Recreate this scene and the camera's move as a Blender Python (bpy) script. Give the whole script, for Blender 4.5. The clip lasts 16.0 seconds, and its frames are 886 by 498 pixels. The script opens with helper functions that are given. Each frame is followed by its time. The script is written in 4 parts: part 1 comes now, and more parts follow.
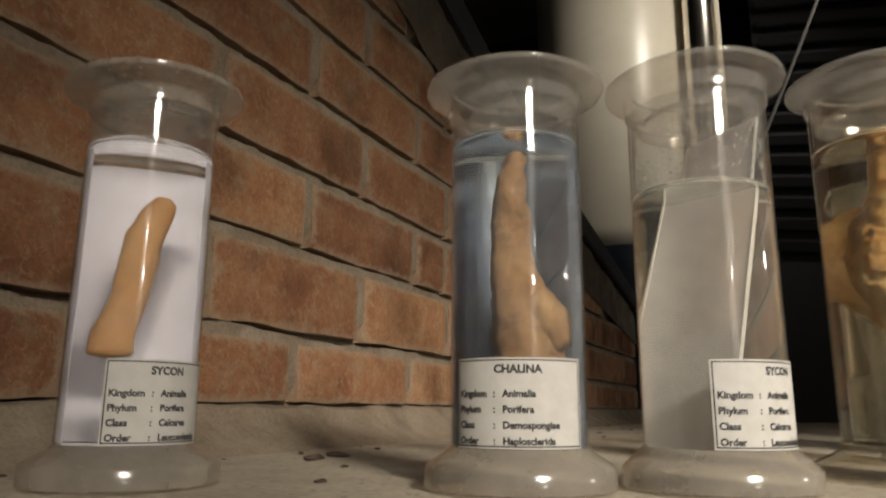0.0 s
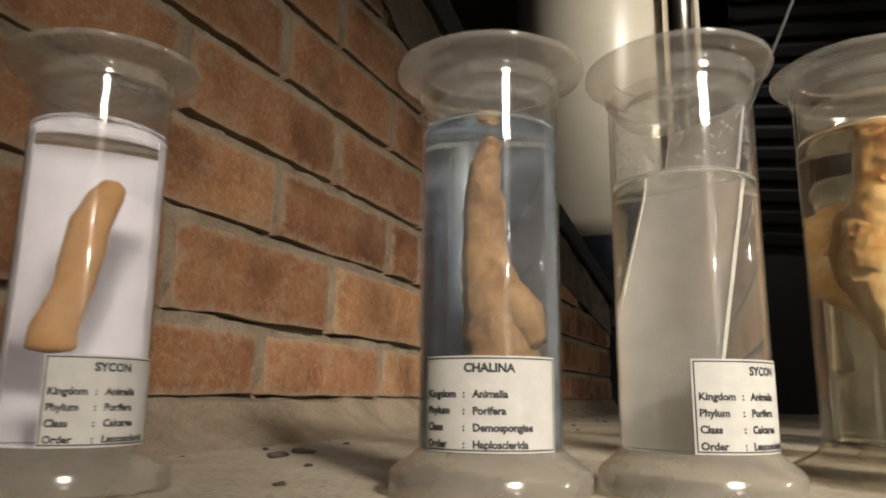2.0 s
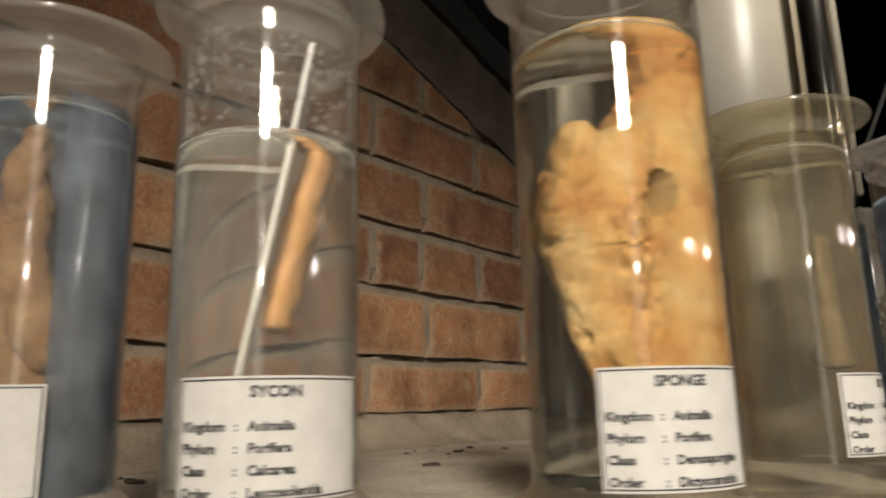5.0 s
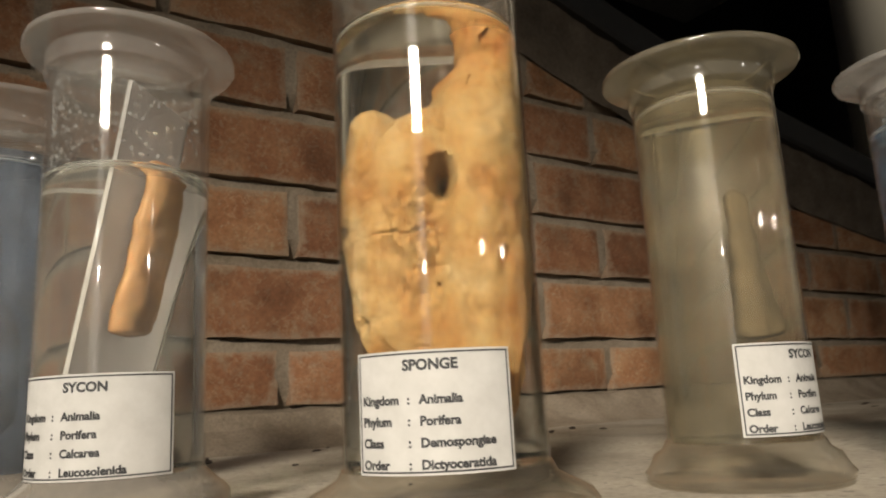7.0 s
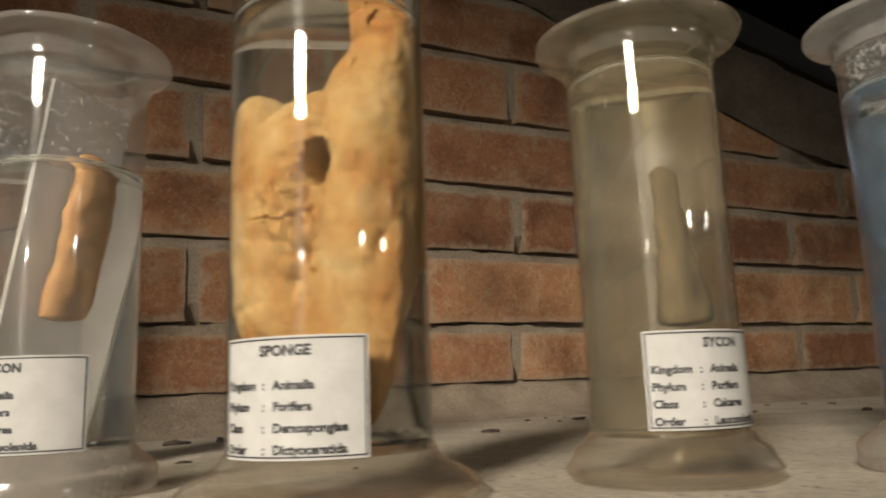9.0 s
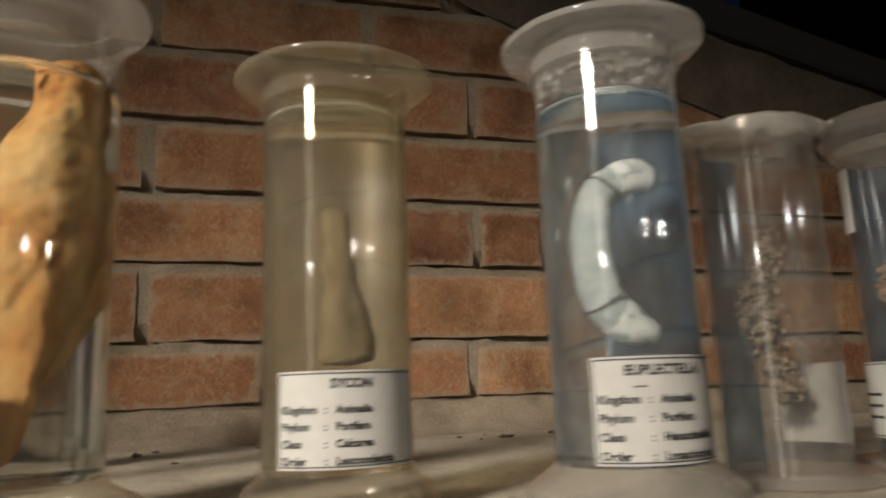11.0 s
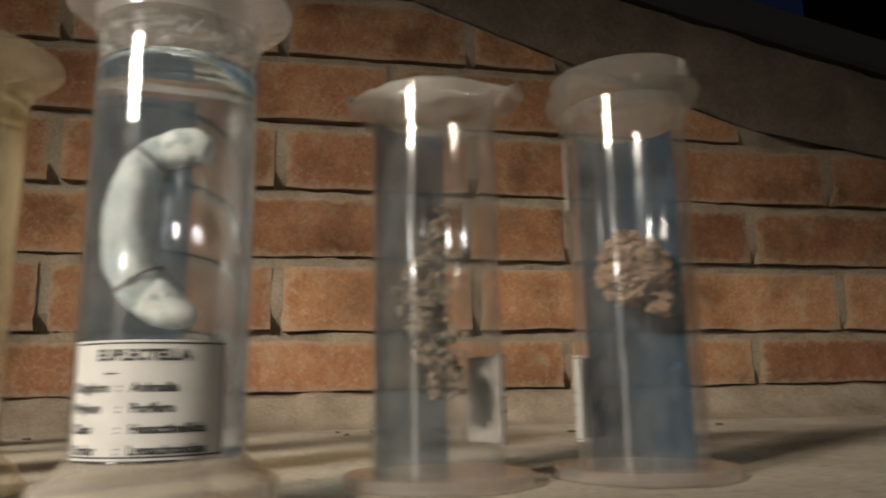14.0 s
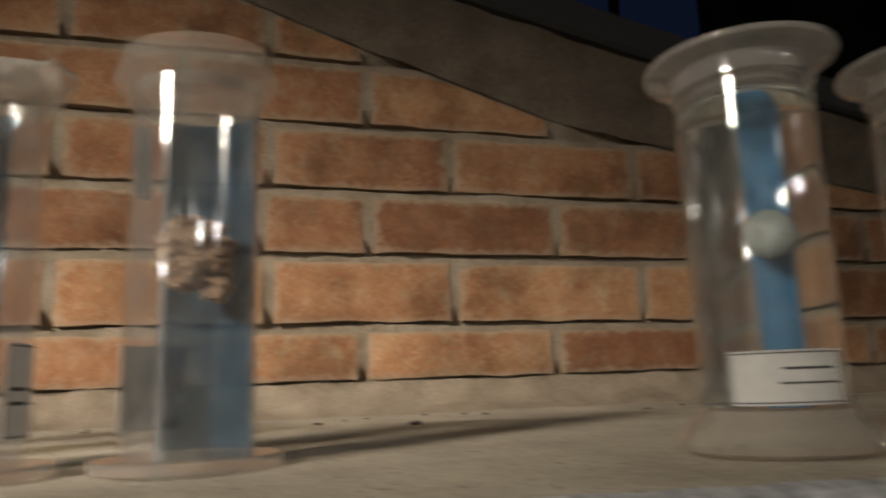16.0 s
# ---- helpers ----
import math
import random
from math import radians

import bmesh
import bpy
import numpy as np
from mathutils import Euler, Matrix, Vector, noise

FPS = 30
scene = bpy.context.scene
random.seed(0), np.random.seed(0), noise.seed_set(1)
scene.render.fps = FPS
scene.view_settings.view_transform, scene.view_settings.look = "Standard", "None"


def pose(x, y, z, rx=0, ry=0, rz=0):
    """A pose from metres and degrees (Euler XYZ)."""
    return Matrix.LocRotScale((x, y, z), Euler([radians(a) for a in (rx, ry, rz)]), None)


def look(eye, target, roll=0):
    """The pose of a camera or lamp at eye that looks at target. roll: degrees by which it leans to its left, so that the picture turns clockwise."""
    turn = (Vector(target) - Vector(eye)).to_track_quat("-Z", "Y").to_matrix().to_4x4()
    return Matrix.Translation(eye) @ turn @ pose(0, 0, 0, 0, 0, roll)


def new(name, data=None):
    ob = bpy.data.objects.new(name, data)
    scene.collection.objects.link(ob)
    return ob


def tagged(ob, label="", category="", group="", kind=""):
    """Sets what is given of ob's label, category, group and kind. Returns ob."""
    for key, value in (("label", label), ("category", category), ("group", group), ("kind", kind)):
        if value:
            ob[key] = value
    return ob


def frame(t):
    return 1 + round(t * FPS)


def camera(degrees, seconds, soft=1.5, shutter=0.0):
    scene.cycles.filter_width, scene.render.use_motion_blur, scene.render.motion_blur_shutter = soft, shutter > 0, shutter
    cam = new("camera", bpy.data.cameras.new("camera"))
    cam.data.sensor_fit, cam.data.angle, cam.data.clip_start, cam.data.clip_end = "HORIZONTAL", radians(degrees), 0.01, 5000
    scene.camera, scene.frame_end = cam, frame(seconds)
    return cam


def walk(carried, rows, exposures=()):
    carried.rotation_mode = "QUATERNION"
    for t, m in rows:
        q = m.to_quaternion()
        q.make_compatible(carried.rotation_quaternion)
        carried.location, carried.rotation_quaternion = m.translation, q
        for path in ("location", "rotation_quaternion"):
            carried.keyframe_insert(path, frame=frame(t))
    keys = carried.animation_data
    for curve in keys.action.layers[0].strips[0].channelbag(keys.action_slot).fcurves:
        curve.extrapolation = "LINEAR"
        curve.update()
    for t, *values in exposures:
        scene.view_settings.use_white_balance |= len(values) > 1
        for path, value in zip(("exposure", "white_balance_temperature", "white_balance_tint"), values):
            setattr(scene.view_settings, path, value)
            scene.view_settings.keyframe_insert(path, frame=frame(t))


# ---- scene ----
cam = camera(62.3, 16.0, soft=2.0, shutter=0.8)
PATH = [
    (0, (0.0013, 0.0023, 0.0335), (-0.8244, 1.7732, 0.4600), 0.37),
    (0.5, (-0.0065, 0.0134, 0.0347), (-0.8161, 1.8017, 0.4172), -0.21),
    (1, (-0.0005, 0.0106, 0.0376), (-0.7660, 1.8162, 0.4299), -1.69),
    (1.5, (-0.0009, 0.0021, 0.0324), (-0.7255, 1.8257, 0.4189), -0.64),
    (2, (-0.0036, 0.0209, 0.0384), (-0.7743, 1.8233, 0.4354), 0.63),
    (2.5, (0.0115, 0.0544, 0.0384), (-0.7926, 1.8449, 0.4230), -0.19),
    (3, (0.0471, 0.0743, 0.0394), (-0.8206, 1.8367, 0.4151), 0.13),
    (3.5, (0.1051, 0.1175, 0.0325), (-0.9502, 1.7784, 0.3900), 1.13),
    (4, (0.1099, 0.1333, 0.0311), (-1.0344, 1.7370, 0.3758), 0.32),
    (4.3, (0.1319, 0.1415, 0.0451), (-0.9850, 1.7495, 0.4537), -1.19),
    (4.5, (0.1382, 0.1637, 0.0426), (-0.9865, 1.7661, 0.4517), -1.37),
    (5, (0.1753, 0.2002, 0.0442), (-1.0289, 1.7409, 0.4636), -1.44),
    (7.5, (0.2953, 0.3215, 0.0388), (-1.3869, 1.3335, 0.4211), -3.09),
    (8, (0.2994, 0.3315, 0.0381), (-1.4113, 1.2982, 0.4112), -2.75),
    (10.5, (0.3747, 0.4924, 0.0397), (-1.4876, 1.1204, 0.4103), -1.73),
    (11, (0.3930, 0.5343, 0.0453), (-1.4826, 1.1158, 0.4246), -2.09),
    (11.5, (0.4190, 0.5863, 0.0481), (-1.4818, 1.0831, 0.4223), -3.82),
    (12, (0.4269, 0.6195, 0.0470), (-1.4899, 1.0423, 0.4307), -4.14),
    (12.5, (0.4261, 0.6394, 0.0427), (-1.5008, 1.0016, 0.4374), -2.87),
    (13, (0.4160, 0.6613, 0.0368), (-1.5203, 1.0056, 0.4008), -1.94),
    (13.5, (0.4068, 0.6761, 0.0345), (-1.5127, 1.0706, 0.4343), -2.86),
    (14, (0.4142, 0.7262, 0.0377), (-1.5125, 1.1067, 0.4155), -1.00),
    (14.5, (0.4348, 0.7730, 0.0396), (-1.4995, 1.1043, 0.4254), -1.28),
    (15, (0.4390, 0.8001, 0.0404), (-1.4961, 1.1227, 0.4291), -1.98),
    (15.5, (0.4342, 0.8389, 0.0384), (-1.4890, 1.2449, 0.4079), -2.30),
    (16, (0.4432, 0.8882, 0.0305), (-1.4432, 1.4454, 0.3924), -2.01),
]
walk(cam, [(t, look(eye, target, roll)) for t, eye, target, roll in PATH],
     [(0.0, -0.24), (1.2, -0.14), (2.5, 0.08), (3.3, -0.1), (4.0, -0.75), (4.3, -0.72), (5.0, -0.25), (8.0, -0.28), (10.5, -0.34), (11.5, -0.16), (12.5, -0.04), (14.0, 0.05), (15.0, 0.2), (16.0, 0.4)])
scene.cycles.transparent_max_bounces = 24

# ---- light ----
world = bpy.data.worlds.new("world")
scene.world = world
world.use_nodes = True
world.node_tree.nodes["Background"].inputs["Color"].default_value = (0.55, 0.6, 0.75, 1)
world.node_tree.nodes["Background"].inputs["Strength"].default_value = 0.02


def panel_lamp(name, eye, target, width, height, watts, colour, spread=180):
    """A rectangular lamp: of the room, except the one added for the cream column."""
    data = bpy.data.lights.new(name, "AREA")
    data.shape, data.size, data.size_y, data.energy, data.color = "RECTANGLE", width, height, watts, colour
    data.spread = radians(spread)
    ob = new(name, data)
    ob.matrix_world = look(eye, target)
    return tagged(ob, "warm white rectangular ceiling lamp, of the room or added for the column", "lamp", kind="structure")


panel_lamp("room_or_fill_lamp", (1.62, -1.27, 1.15), (-0.15, 0.71, -0.06), 0.42, 0.30, 3.6, (1.0, 0.91, 0.77), 25.5)
panel_lamp("room_or_fill_lamp", (2.6, 1.35, 0.62), (0.1, 0.6, 0.1), 0.06, 0.06, 3.2, (1.0, 0.94, 0.84))
panel_lamp("room_or_fill_lamp", (2.0, 2.5, 0.62), (0.1, 0.6, 0.1), 0.06, 0.06, 2.6, (1.0, 0.94, 0.84))
panel_lamp("room_or_fill_lamp", (1.9, -1.5, 0.55), (0.1, 0.6, 0.1), 0.07, 0.05, 2.6, (1.0, 0.94, 0.84))

# added lamp without a known source, to brighten the cream column
panel_lamp("room_or_fill_lamp", (0.75, 1.45, 1.9), (-0.45, 2.6, 1.1), 0.3, 0.3, 2.6, (1.0, 0.93, 0.82), 60)


# ---- materials ----
def material(name):
    m = bpy.data.materials.new(name)
    m.use_nodes = True
    nt = m.node_tree
    nt.nodes.clear()
    out = nt.nodes.new("ShaderNodeOutputMaterial")
    return m, nt, out


def add(nt, kind, **values):
    n = nt.nodes.new(kind)
    for key, v in values.items():
        n.inputs[key.replace("_", " ")].default_value = v
    return n


def ramp(nt, fac, stops):
    n = nt.nodes.new("ShaderNodeValToRGB")
    e = n.color_ramp.elements
    while len(e) < len(stops):
        e.new(0.5)
    for el, (p, c) in zip(e, stops):
        el.position, el.color = p, (*c, 1)
    nt.links.new(fac, n.inputs["Fac"])
    return n.outputs["Color"]


def noise_tex(nt, scale, detail=4, rough=0.6, coords="Object"):
    tc = nt.nodes.new("ShaderNodeTexCoord")
    n = add(nt, "ShaderNodeTexNoise", Scale=scale, Detail=detail, Roughness=rough)
    nt.links.new(tc.outputs[coords], n.inputs["Vector"])
    return n.outputs["Fac"]


def bump(nt, height, strength, distance):
    b = add(nt, "ShaderNodeBump", Strength=strength, Distance=distance)
    nt.links.new(height, b.inputs["Height"])
    return b.outputs["Normal"]


def mixed(nt, a, b, fac, blend="MIX"):
    n = nt.nodes.new("ShaderNodeMix")
    n.data_type, n.blend_type = "RGBA", blend
    for v, sock in ((a, n.inputs["A"]), (b, n.inputs["B"]), (fac, n.inputs["Factor"])):
        if hasattr(v, "links") or isinstance(v, bpy.types.NodeSocket):
            nt.links.new(v, sock)
        elif isinstance(v, (int, float)):
            sock.default_value = v
        else:
            sock.default_value = (*v, 1)
    return n.outputs["Result"]


def rough_surface(name, stops, scale, fine, roughness=0.85, bump_strength=0.5, bump_distance=0.002, speck=None, vary=0.0, sss=0.0, gloss=0.3, stain=None, smear=None):
    """A grained surface: two scales of noise for colour, the finer one as relief too."""
    m, nt, out = material(name)
    col = ramp(nt, noise_tex(nt, scale), stops)
    f = noise_tex(nt, fine, 6, 0.7)
    grain = ramp(nt, f, [(0.3, (0.62, 0.62, 0.62)), (0.7, (1.15, 1.15, 1.15))])
    col = mixed(nt, col, grain, 0.8, "MULTIPLY")
    if speck:
        k = ramp(nt, noise_tex(nt, fine * 0.6, 3, 0.5), [(0.62, (0, 0, 0)), (0.68, (1, 1, 1))])
        col = mixed(nt, col, speck, k)
    if stain:
        k = ramp(nt, noise_tex(nt, 34, 6, 0.75), [(0.52, (0, 0, 0)), (0.70, (0.75, 0.75, 0.75))])
        col = mixed(nt, col, stain, k)
        k = ramp(nt, noise_tex(nt, 46, 4, 0.6), [(0.470, (0, 0, 0)), (0.484, (0.5, 0.5, 0.5)), (0.498, (0, 0, 0))])
        col = mixed(nt, col, (0.46, 0.34, 0.22), k)
        k = ramp(nt, noise_tex(nt, 11, 3, 0.5), [(0.30, (0.45, 0.42, 0.40)), (0.52, (1, 1, 1))])
        col = mixed(nt, col, k, 0.8, "MULTIPLY")
    if smear:
        at = nt.nodes.new("ShaderNodeAttribute")
        at.attribute_name = "edge"
        sm = nt.nodes.new("ShaderNodeMath")
        sm.operation = "MULTIPLY_ADD"
        sm.inputs[1].default_value = 0.42
        nt.links.new(at.outputs["Fac"], sm.inputs[0])
        nt.links.new(noise_tex(nt, 75, 6, 0.75), sm.inputs[2])
        smear_share = ramp(nt, sm.outputs[0], [(0.66, (0, 0, 0)), (0.92, (0.62, 0.62, 0.62))])
    if vary:
        info = nt.nodes.new("ShaderNodeObjectInfo")
        tone = ramp(nt, info.outputs["Random"], [(0.0, (1 - vary, 1 - vary * 1.15, 1 - vary * 1.2)), (0.5, (1, 1, 1)), (1.0, (1 + vary * 0.7, 1 + vary * 0.9, 1 + vary * 0.8))])
        col = mixed(nt, col, tone, 1.0, "MULTIPLY")
    if smear:
        col = mixed(nt, col, smear, smear_share)
    p = add(nt, "ShaderNodeBsdfPrincipled", Roughness=roughness)
    p.inputs["Specular IOR Level"].default_value = gloss
    if sss:
        p.inputs["Subsurface Weight"].default_value = sss
        p.inputs["Subsurface Radius"].default_value = (0.006, 0.003, 0.0015)
        p.inputs["Subsurface Scale"].default_value = 1.0
    nt.links.new(col, p.inputs["Base Color"])
    nt.links.new(bump(nt, f, bump_strength, bump_distance), p.inputs["Normal"])
    nt.links.new(p.outputs["BSDF"], out.inputs["Surface"])
    return m


def clear_surface(name, tint, haze, haze_colour, gloss_rough=0.03, ior=1.47, streak=0.0, scale=180, lumps=0.0, drawn=0.0):
    """Glass, plastic or liquid that lets the view straight through: a share of it is milky (haze), Fresnel drives the gloss."""
    m, nt, out = material(name)
    tr = add(nt, "ShaderNodeBsdfTransparent", Color=(*tint, 1))
    df = add(nt, "ShaderNodeBsdfDiffuse", Color=(*haze_colour, 1))
    tl = add(nt, "ShaderNodeBsdfTranslucent", Color=(*haze_colour, 1))
    milk = nt.nodes.new("ShaderNodeMixShader")
    milk.inputs["Fac"].default_value = 0.5
    nt.links.new(df.outputs[0], milk.inputs[1])
    nt.links.new(tl.outputs[0], milk.inputs[2])
    body = nt.nodes.new("ShaderNodeMixShader")
    nt.links.new(tr.outputs[0], body.inputs[1])
    nt.links.new(milk.outputs[0], body.inputs[2])
    n = noise_tex(nt, scale, 5, 0.65)
    k = nt.nodes.new("ShaderNodeMapRange")
    k.inputs["From Min"].default_value, k.inputs["From Max"].default_value = 0.35, 0.7
    k.inputs["To Min"].default_value, k.inputs["To Max"].default_value = max(0.0, haze - streak), haze + streak
    nt.links.new(n, k.inputs["Value"])
    nt.links.new(k.outputs["Result"], body.inputs["Fac"])
    gl = add(nt, "ShaderNodeBsdfGlossy", Roughness=gloss_rough)
    gl.inputs["Color"].default_value = (1, 1, 1, 1)
    lw = add(nt, "ShaderNodeLayerWeight", Blend=0.5)
    pw = nt.nodes.new("ShaderNodeMath")
    pw.operation = "POWER"
    pw.inputs[1].default_value = 4.0
    nt.links.new(lw.outputs["Facing"], pw.inputs[0])
    fr = nt.nodes.new("ShaderNodeMapRange")
    fr.inputs["To Min"].default_value = ((ior - 1) / (ior + 1)) ** 2
    fr.inputs["To Max"].default_value = 0.75 if ior > 1.4 else 0.10
    nt.links.new(pw.outputs[0], fr.inputs["Value"])
    if lumps:
        nrm = bump(nt, noise_tex(nt, scale * 0.5, 3), lumps, 0.001)
        nt.links.new(nrm, gl.inputs["Normal"])
    if drawn:
        # fine scratches along the tube draw each highlight out up and down
        an = add(nt, "ShaderNodeBsdfAnisotropic", Roughness=0.28, Anisotropy=0.93)
        tg = nt.nodes.new("ShaderNodeTangent")
        tg.direction_type, tg.axis = "RADIAL", "Z"
        nt.links.new(tg.outputs[0], an.inputs["Tangent"])
        both = nt.nodes.new("ShaderNodeMixShader")
        both.inputs["Fac"].default_value = drawn
        nt.links.new(gl.outputs[0], both.inputs[1])
        nt.links.new(an.outputs[0], both.inputs[2])
        gl = both
    top = nt.nodes.new("ShaderNodeMixShader")
    nt.links.new(fr.outputs[0], top.inputs["Fac"])
    nt.links.new(body.outputs[0], top.inputs[1])
    nt.links.new(gl.outputs[0], top.inputs[2])
    nt.links.new(top.outputs[0], out.inputs["Surface"])
    return m


def filled_surface(name, tint, haze, haze_colour, ior=1.34, streak=0.0, scale=40):
    """Liquid that bends the view as a full round jar does; a share of it is milky."""
    m, nt, out = material(name)
    gl = add(nt, "ShaderNodeBsdfGlass", Roughness=0.0, IOR=ior)
    gl.inputs["Color"].default_value = (*tint, 1)
    df = add(nt, "ShaderNodeBsdfDiffuse", Color=(*haze_colour, 1))
    tl = add(nt, "ShaderNodeBsdfTranslucent", Color=(*haze_colour, 1))
    milk = nt.nodes.new("ShaderNodeMixShader")
    milk.inputs["Fac"].default_value = 0.5
    nt.links.new(df.outputs[0], milk.inputs[1])
    nt.links.new(tl.outputs[0], milk.inputs[2])
    k = nt.nodes.new("ShaderNodeMapRange")
    k.inputs["From Min"].default_value, k.inputs["From Max"].default_value = 0.35, 0.7
    k.inputs["To Min"].default_value, k.inputs["To Max"].default_value = max(0.0, haze - streak), haze + streak
    nt.links.new(noise_tex(nt, scale, 5, 0.65), k.inputs["Value"])
    body = nt.nodes.new("ShaderNodeMixShader")
    nt.links.new(k.outputs["Result"], body.inputs["Fac"])
    nt.links.new(gl.outputs[0], body.inputs[1])
    nt.links.new(milk.outputs[0], body.inputs[2])
    nt.links.new(body.outputs[0], out.inputs["Surface"])
    return m


def plain(name, colour, roughness=0.5, metal=0.0, wear=0.12, scale=60):
    m, nt, out = material(name)
    col = ramp(nt, noise_tex(nt, scale), [(0.3, tuple(c * (1 - wear) for c in colour)), (0.7, tuple(min(1, c * (1 + wear)) for c in colour))])
    p = add(nt, "ShaderNodeBsdfPrincipled", Roughness=roughness, Metallic=metal)
    nt.links.new(col, p.inputs["Base Color"])
    nt.links.new(p.outputs["BSDF"], out.inputs["Surface"])
    return m


BRICK = rough_surface("fired_brick", [(0.22, (0.22, 0.095, 0.047)), (0.42, (0.305, 0.140, 0.070)), (0.6, (0.355, 0.178, 0.092)), (0.8, (0.42, 0.25, 0.148))], 19, 240, 0.92, 0.8, 0.003, (0.30, 0.18, 0.11), 0.34, stain=(0.34, 0.25, 0.165), smear=(0.36, 0.285, 0.205))
MORTAR = rough_surface("lime_mortar", [(0.3, (0.22, 0.17, 0.12)), (0.7, (0.36, 0.295, 0.225))], 22, 300, 0.95, 0.9, 0.003)
PLASTER = rough_surface("old_plaster", [(0.25, (0.09, 0.070, 0.052)), (0.75, (0.20, 0.160, 0.120))], 14, 160, 0.95, 0.8, 0.004)
CEMENT = rough_surface("cement_shelf", [(0.25, (0.25, 0.215, 0.17)), (0.5, (0.39, 0.34, 0.27)), (0.8, (0.50, 0.445, 0.36))], 9, 240, 0.9, 0.45, 0.0015, (0.20, 0.175, 0.15))
CRUMB = rough_surface("dark_crumb", [(0.3, (0.03, 0.022, 0.018)), (0.7, (0.09, 0.065, 0.05))], 60, 500, 0.9)
DARK = plain("dark_paint", (0.018, 0.017, 0.017), 0.7)
# dark colour stands for the missing light on the west and north walls
SHADE_WALL = plain("shade_painted_wall", (0.035, 0.033, 0.032), 0.9, scale=4)
# pale colour raised so that these surfaces bounce fill light
BOUNCE_WALL = plain("fill_bounce_wall", (0.45, 0.42, 0.38), 0.9, scale=3)
BLACK = plain("black_plastic", (0.007, 0.007, 0.008), 0.45)
CREAM = plain("cream_enamel", (0.74, 0.67, 0.54), 0.30, 0.0, 0.05, 8)
STEEL = plain("polished_steel", (0.75, 0.70, 0.62), 0.18, 1.0, 0.05)
BLUE_DRUM = plain("dark_blue_enamel", (0.008, 0.012, 0.018), 0.25)
PAPER, nt, out = material("label_paper")
df = add(nt, "ShaderNodeBsdfDiffuse")
tl = add(nt, "ShaderNodeBsdfTranslucent")
mx = nt.nodes.new("ShaderNodeMixShader")
mx.inputs["Fac"].default_value = 0.22
sheet_tone = ramp(nt, noise_tex(nt, 120, 5), [(0.3, (0.51, 0.495, 0.47)), (0.7, (0.59, 0.575, 0.55))])
for n, k in ((df, 1), (tl, 2)):
    nt.links.new(sheet_tone, n.inputs["Color"])
    nt.links.new(n.outputs[0], mx.inputs[k])
nt.links.new(mx.outputs[0], out.inputs["Surface"])
INK = plain("printing_ink", (0.02, 0.02, 0.022), 0.6)
TUBE = clear_surface("clear_acrylic", (0.975, 0.975, 0.97), 0.034, (0.75, 0.74, 0.72), 0.03, 1.49, 0.02, 90, 0, 0.22)
TUBE_DUSTY = clear_surface("dusty_acrylic", (0.96, 0.955, 0.95), 0.05, (0.72, 0.69, 0.66), 0.05, 1.49, 0.035, 70, 0, 0.3)
DISC = clear_surface("clear_disc", (0.9, 0.89, 0.87), 0.21, (0.78, 0.75, 0.71), 0.12, 1.42, 0.06, 60)
GLASS = clear_surface("old_glass", (0.96, 0.955, 0.94), 0.015, (0.6, 0.58, 0.5), 0.02, 1.5, 0.012, 90, 0, 0.15)
LID = clear_surface("milky_plastic", (0.91, 0.89, 0.86), 0.19, (0.74, 0.71, 0.67), 0.08, 1.5, 0.04, 60, 0.1)
LID_CLEAR = clear_surface("clear_cap", (0.93, 0.92, 0.90), 0.11, (0.76, 0.73, 0.69), 0.05, 1.5, 0.02, 60)
LID_GEL = clear_surface("gel_sealed_plastic", (0.8, 0.78, 0.74), 0.32, (0.64, 0.60, 0.54), 0.08, 1.5, 0.12, 50, 0.5)
LID_YELLOW = clear_surface("yellowed_plastic", (0.86, 0.82, 0.70), 0.14, (0.72, 0.66, 0.54), 0.08, 1.5, 0.06, 70, 0.2)
LID_WHITE = clear_surface("white_plastic", (0.75, 0.73, 0.71), 0.32, (0.80, 0.77, 0.74), 0.07, 1.5, 0.05, 60)
FOOT = clear_surface("scratched_acrylic", (0.85, 0.83, 0.79), 0.34, (0.70, 0.65, 0.58), 0.14, 1.5, 0.045, 45)
FOOT_GLASS = clear_surface("foot_glass", (0.91, 0.89, 0.84), 0.085, (0.60, 0.55, 0.46), 0.04, 1.5, 0.05, 70)
FILM = clear_surface("torn_film", (0.90, 0.89, 0.87), 0.23, (0.80, 0.77, 0.72), 0.1, 1.45, 0.08, 90, 0.15)
CLEAR_LIQUID = filled_surface("clear_spirit", (0.965, 0.97, 0.955), 0.012, (0.6, 0.6, 0.55), 1.35, 0.01)
BLUE_LIQUID = filled_surface("bluish_spirit", (0.92, 0.95, 0.97), 0.02, (0.5, 0.6, 0.66), 1.35, 0.015)
GREY_LIQUID = filled_surface("cloudy_spirit", (0.94, 0.94, 0.91), 0.025, (0.80, 0.79, 0.74), 1.35, 0.015)
MURKY = filled_surface("murky_yellow_spirit", (0.91, 0.89, 0.82), 0.07, (0.82, 0.78, 0.63), 1.35, 0.02, 30)
# for an added sheet that thickens the murk behind the olive sponge
MURK_SHEET = clear_surface("murk_film", (0.78, 0.745, 0.68), 0.11, (0.66, 0.58, 0.45), 0.3, 1.33, 0.06, 30)
MIST = clear_surface("frosted_plate", (0.85, 0.84, 0.84), 0.72, (0.92, 0.89, 0.88), 0.2, 1.45, 0.06, 60)
PLATE_EDGE = plain("plate_edge", (0.42, 0.40, 0.37), 0.4)
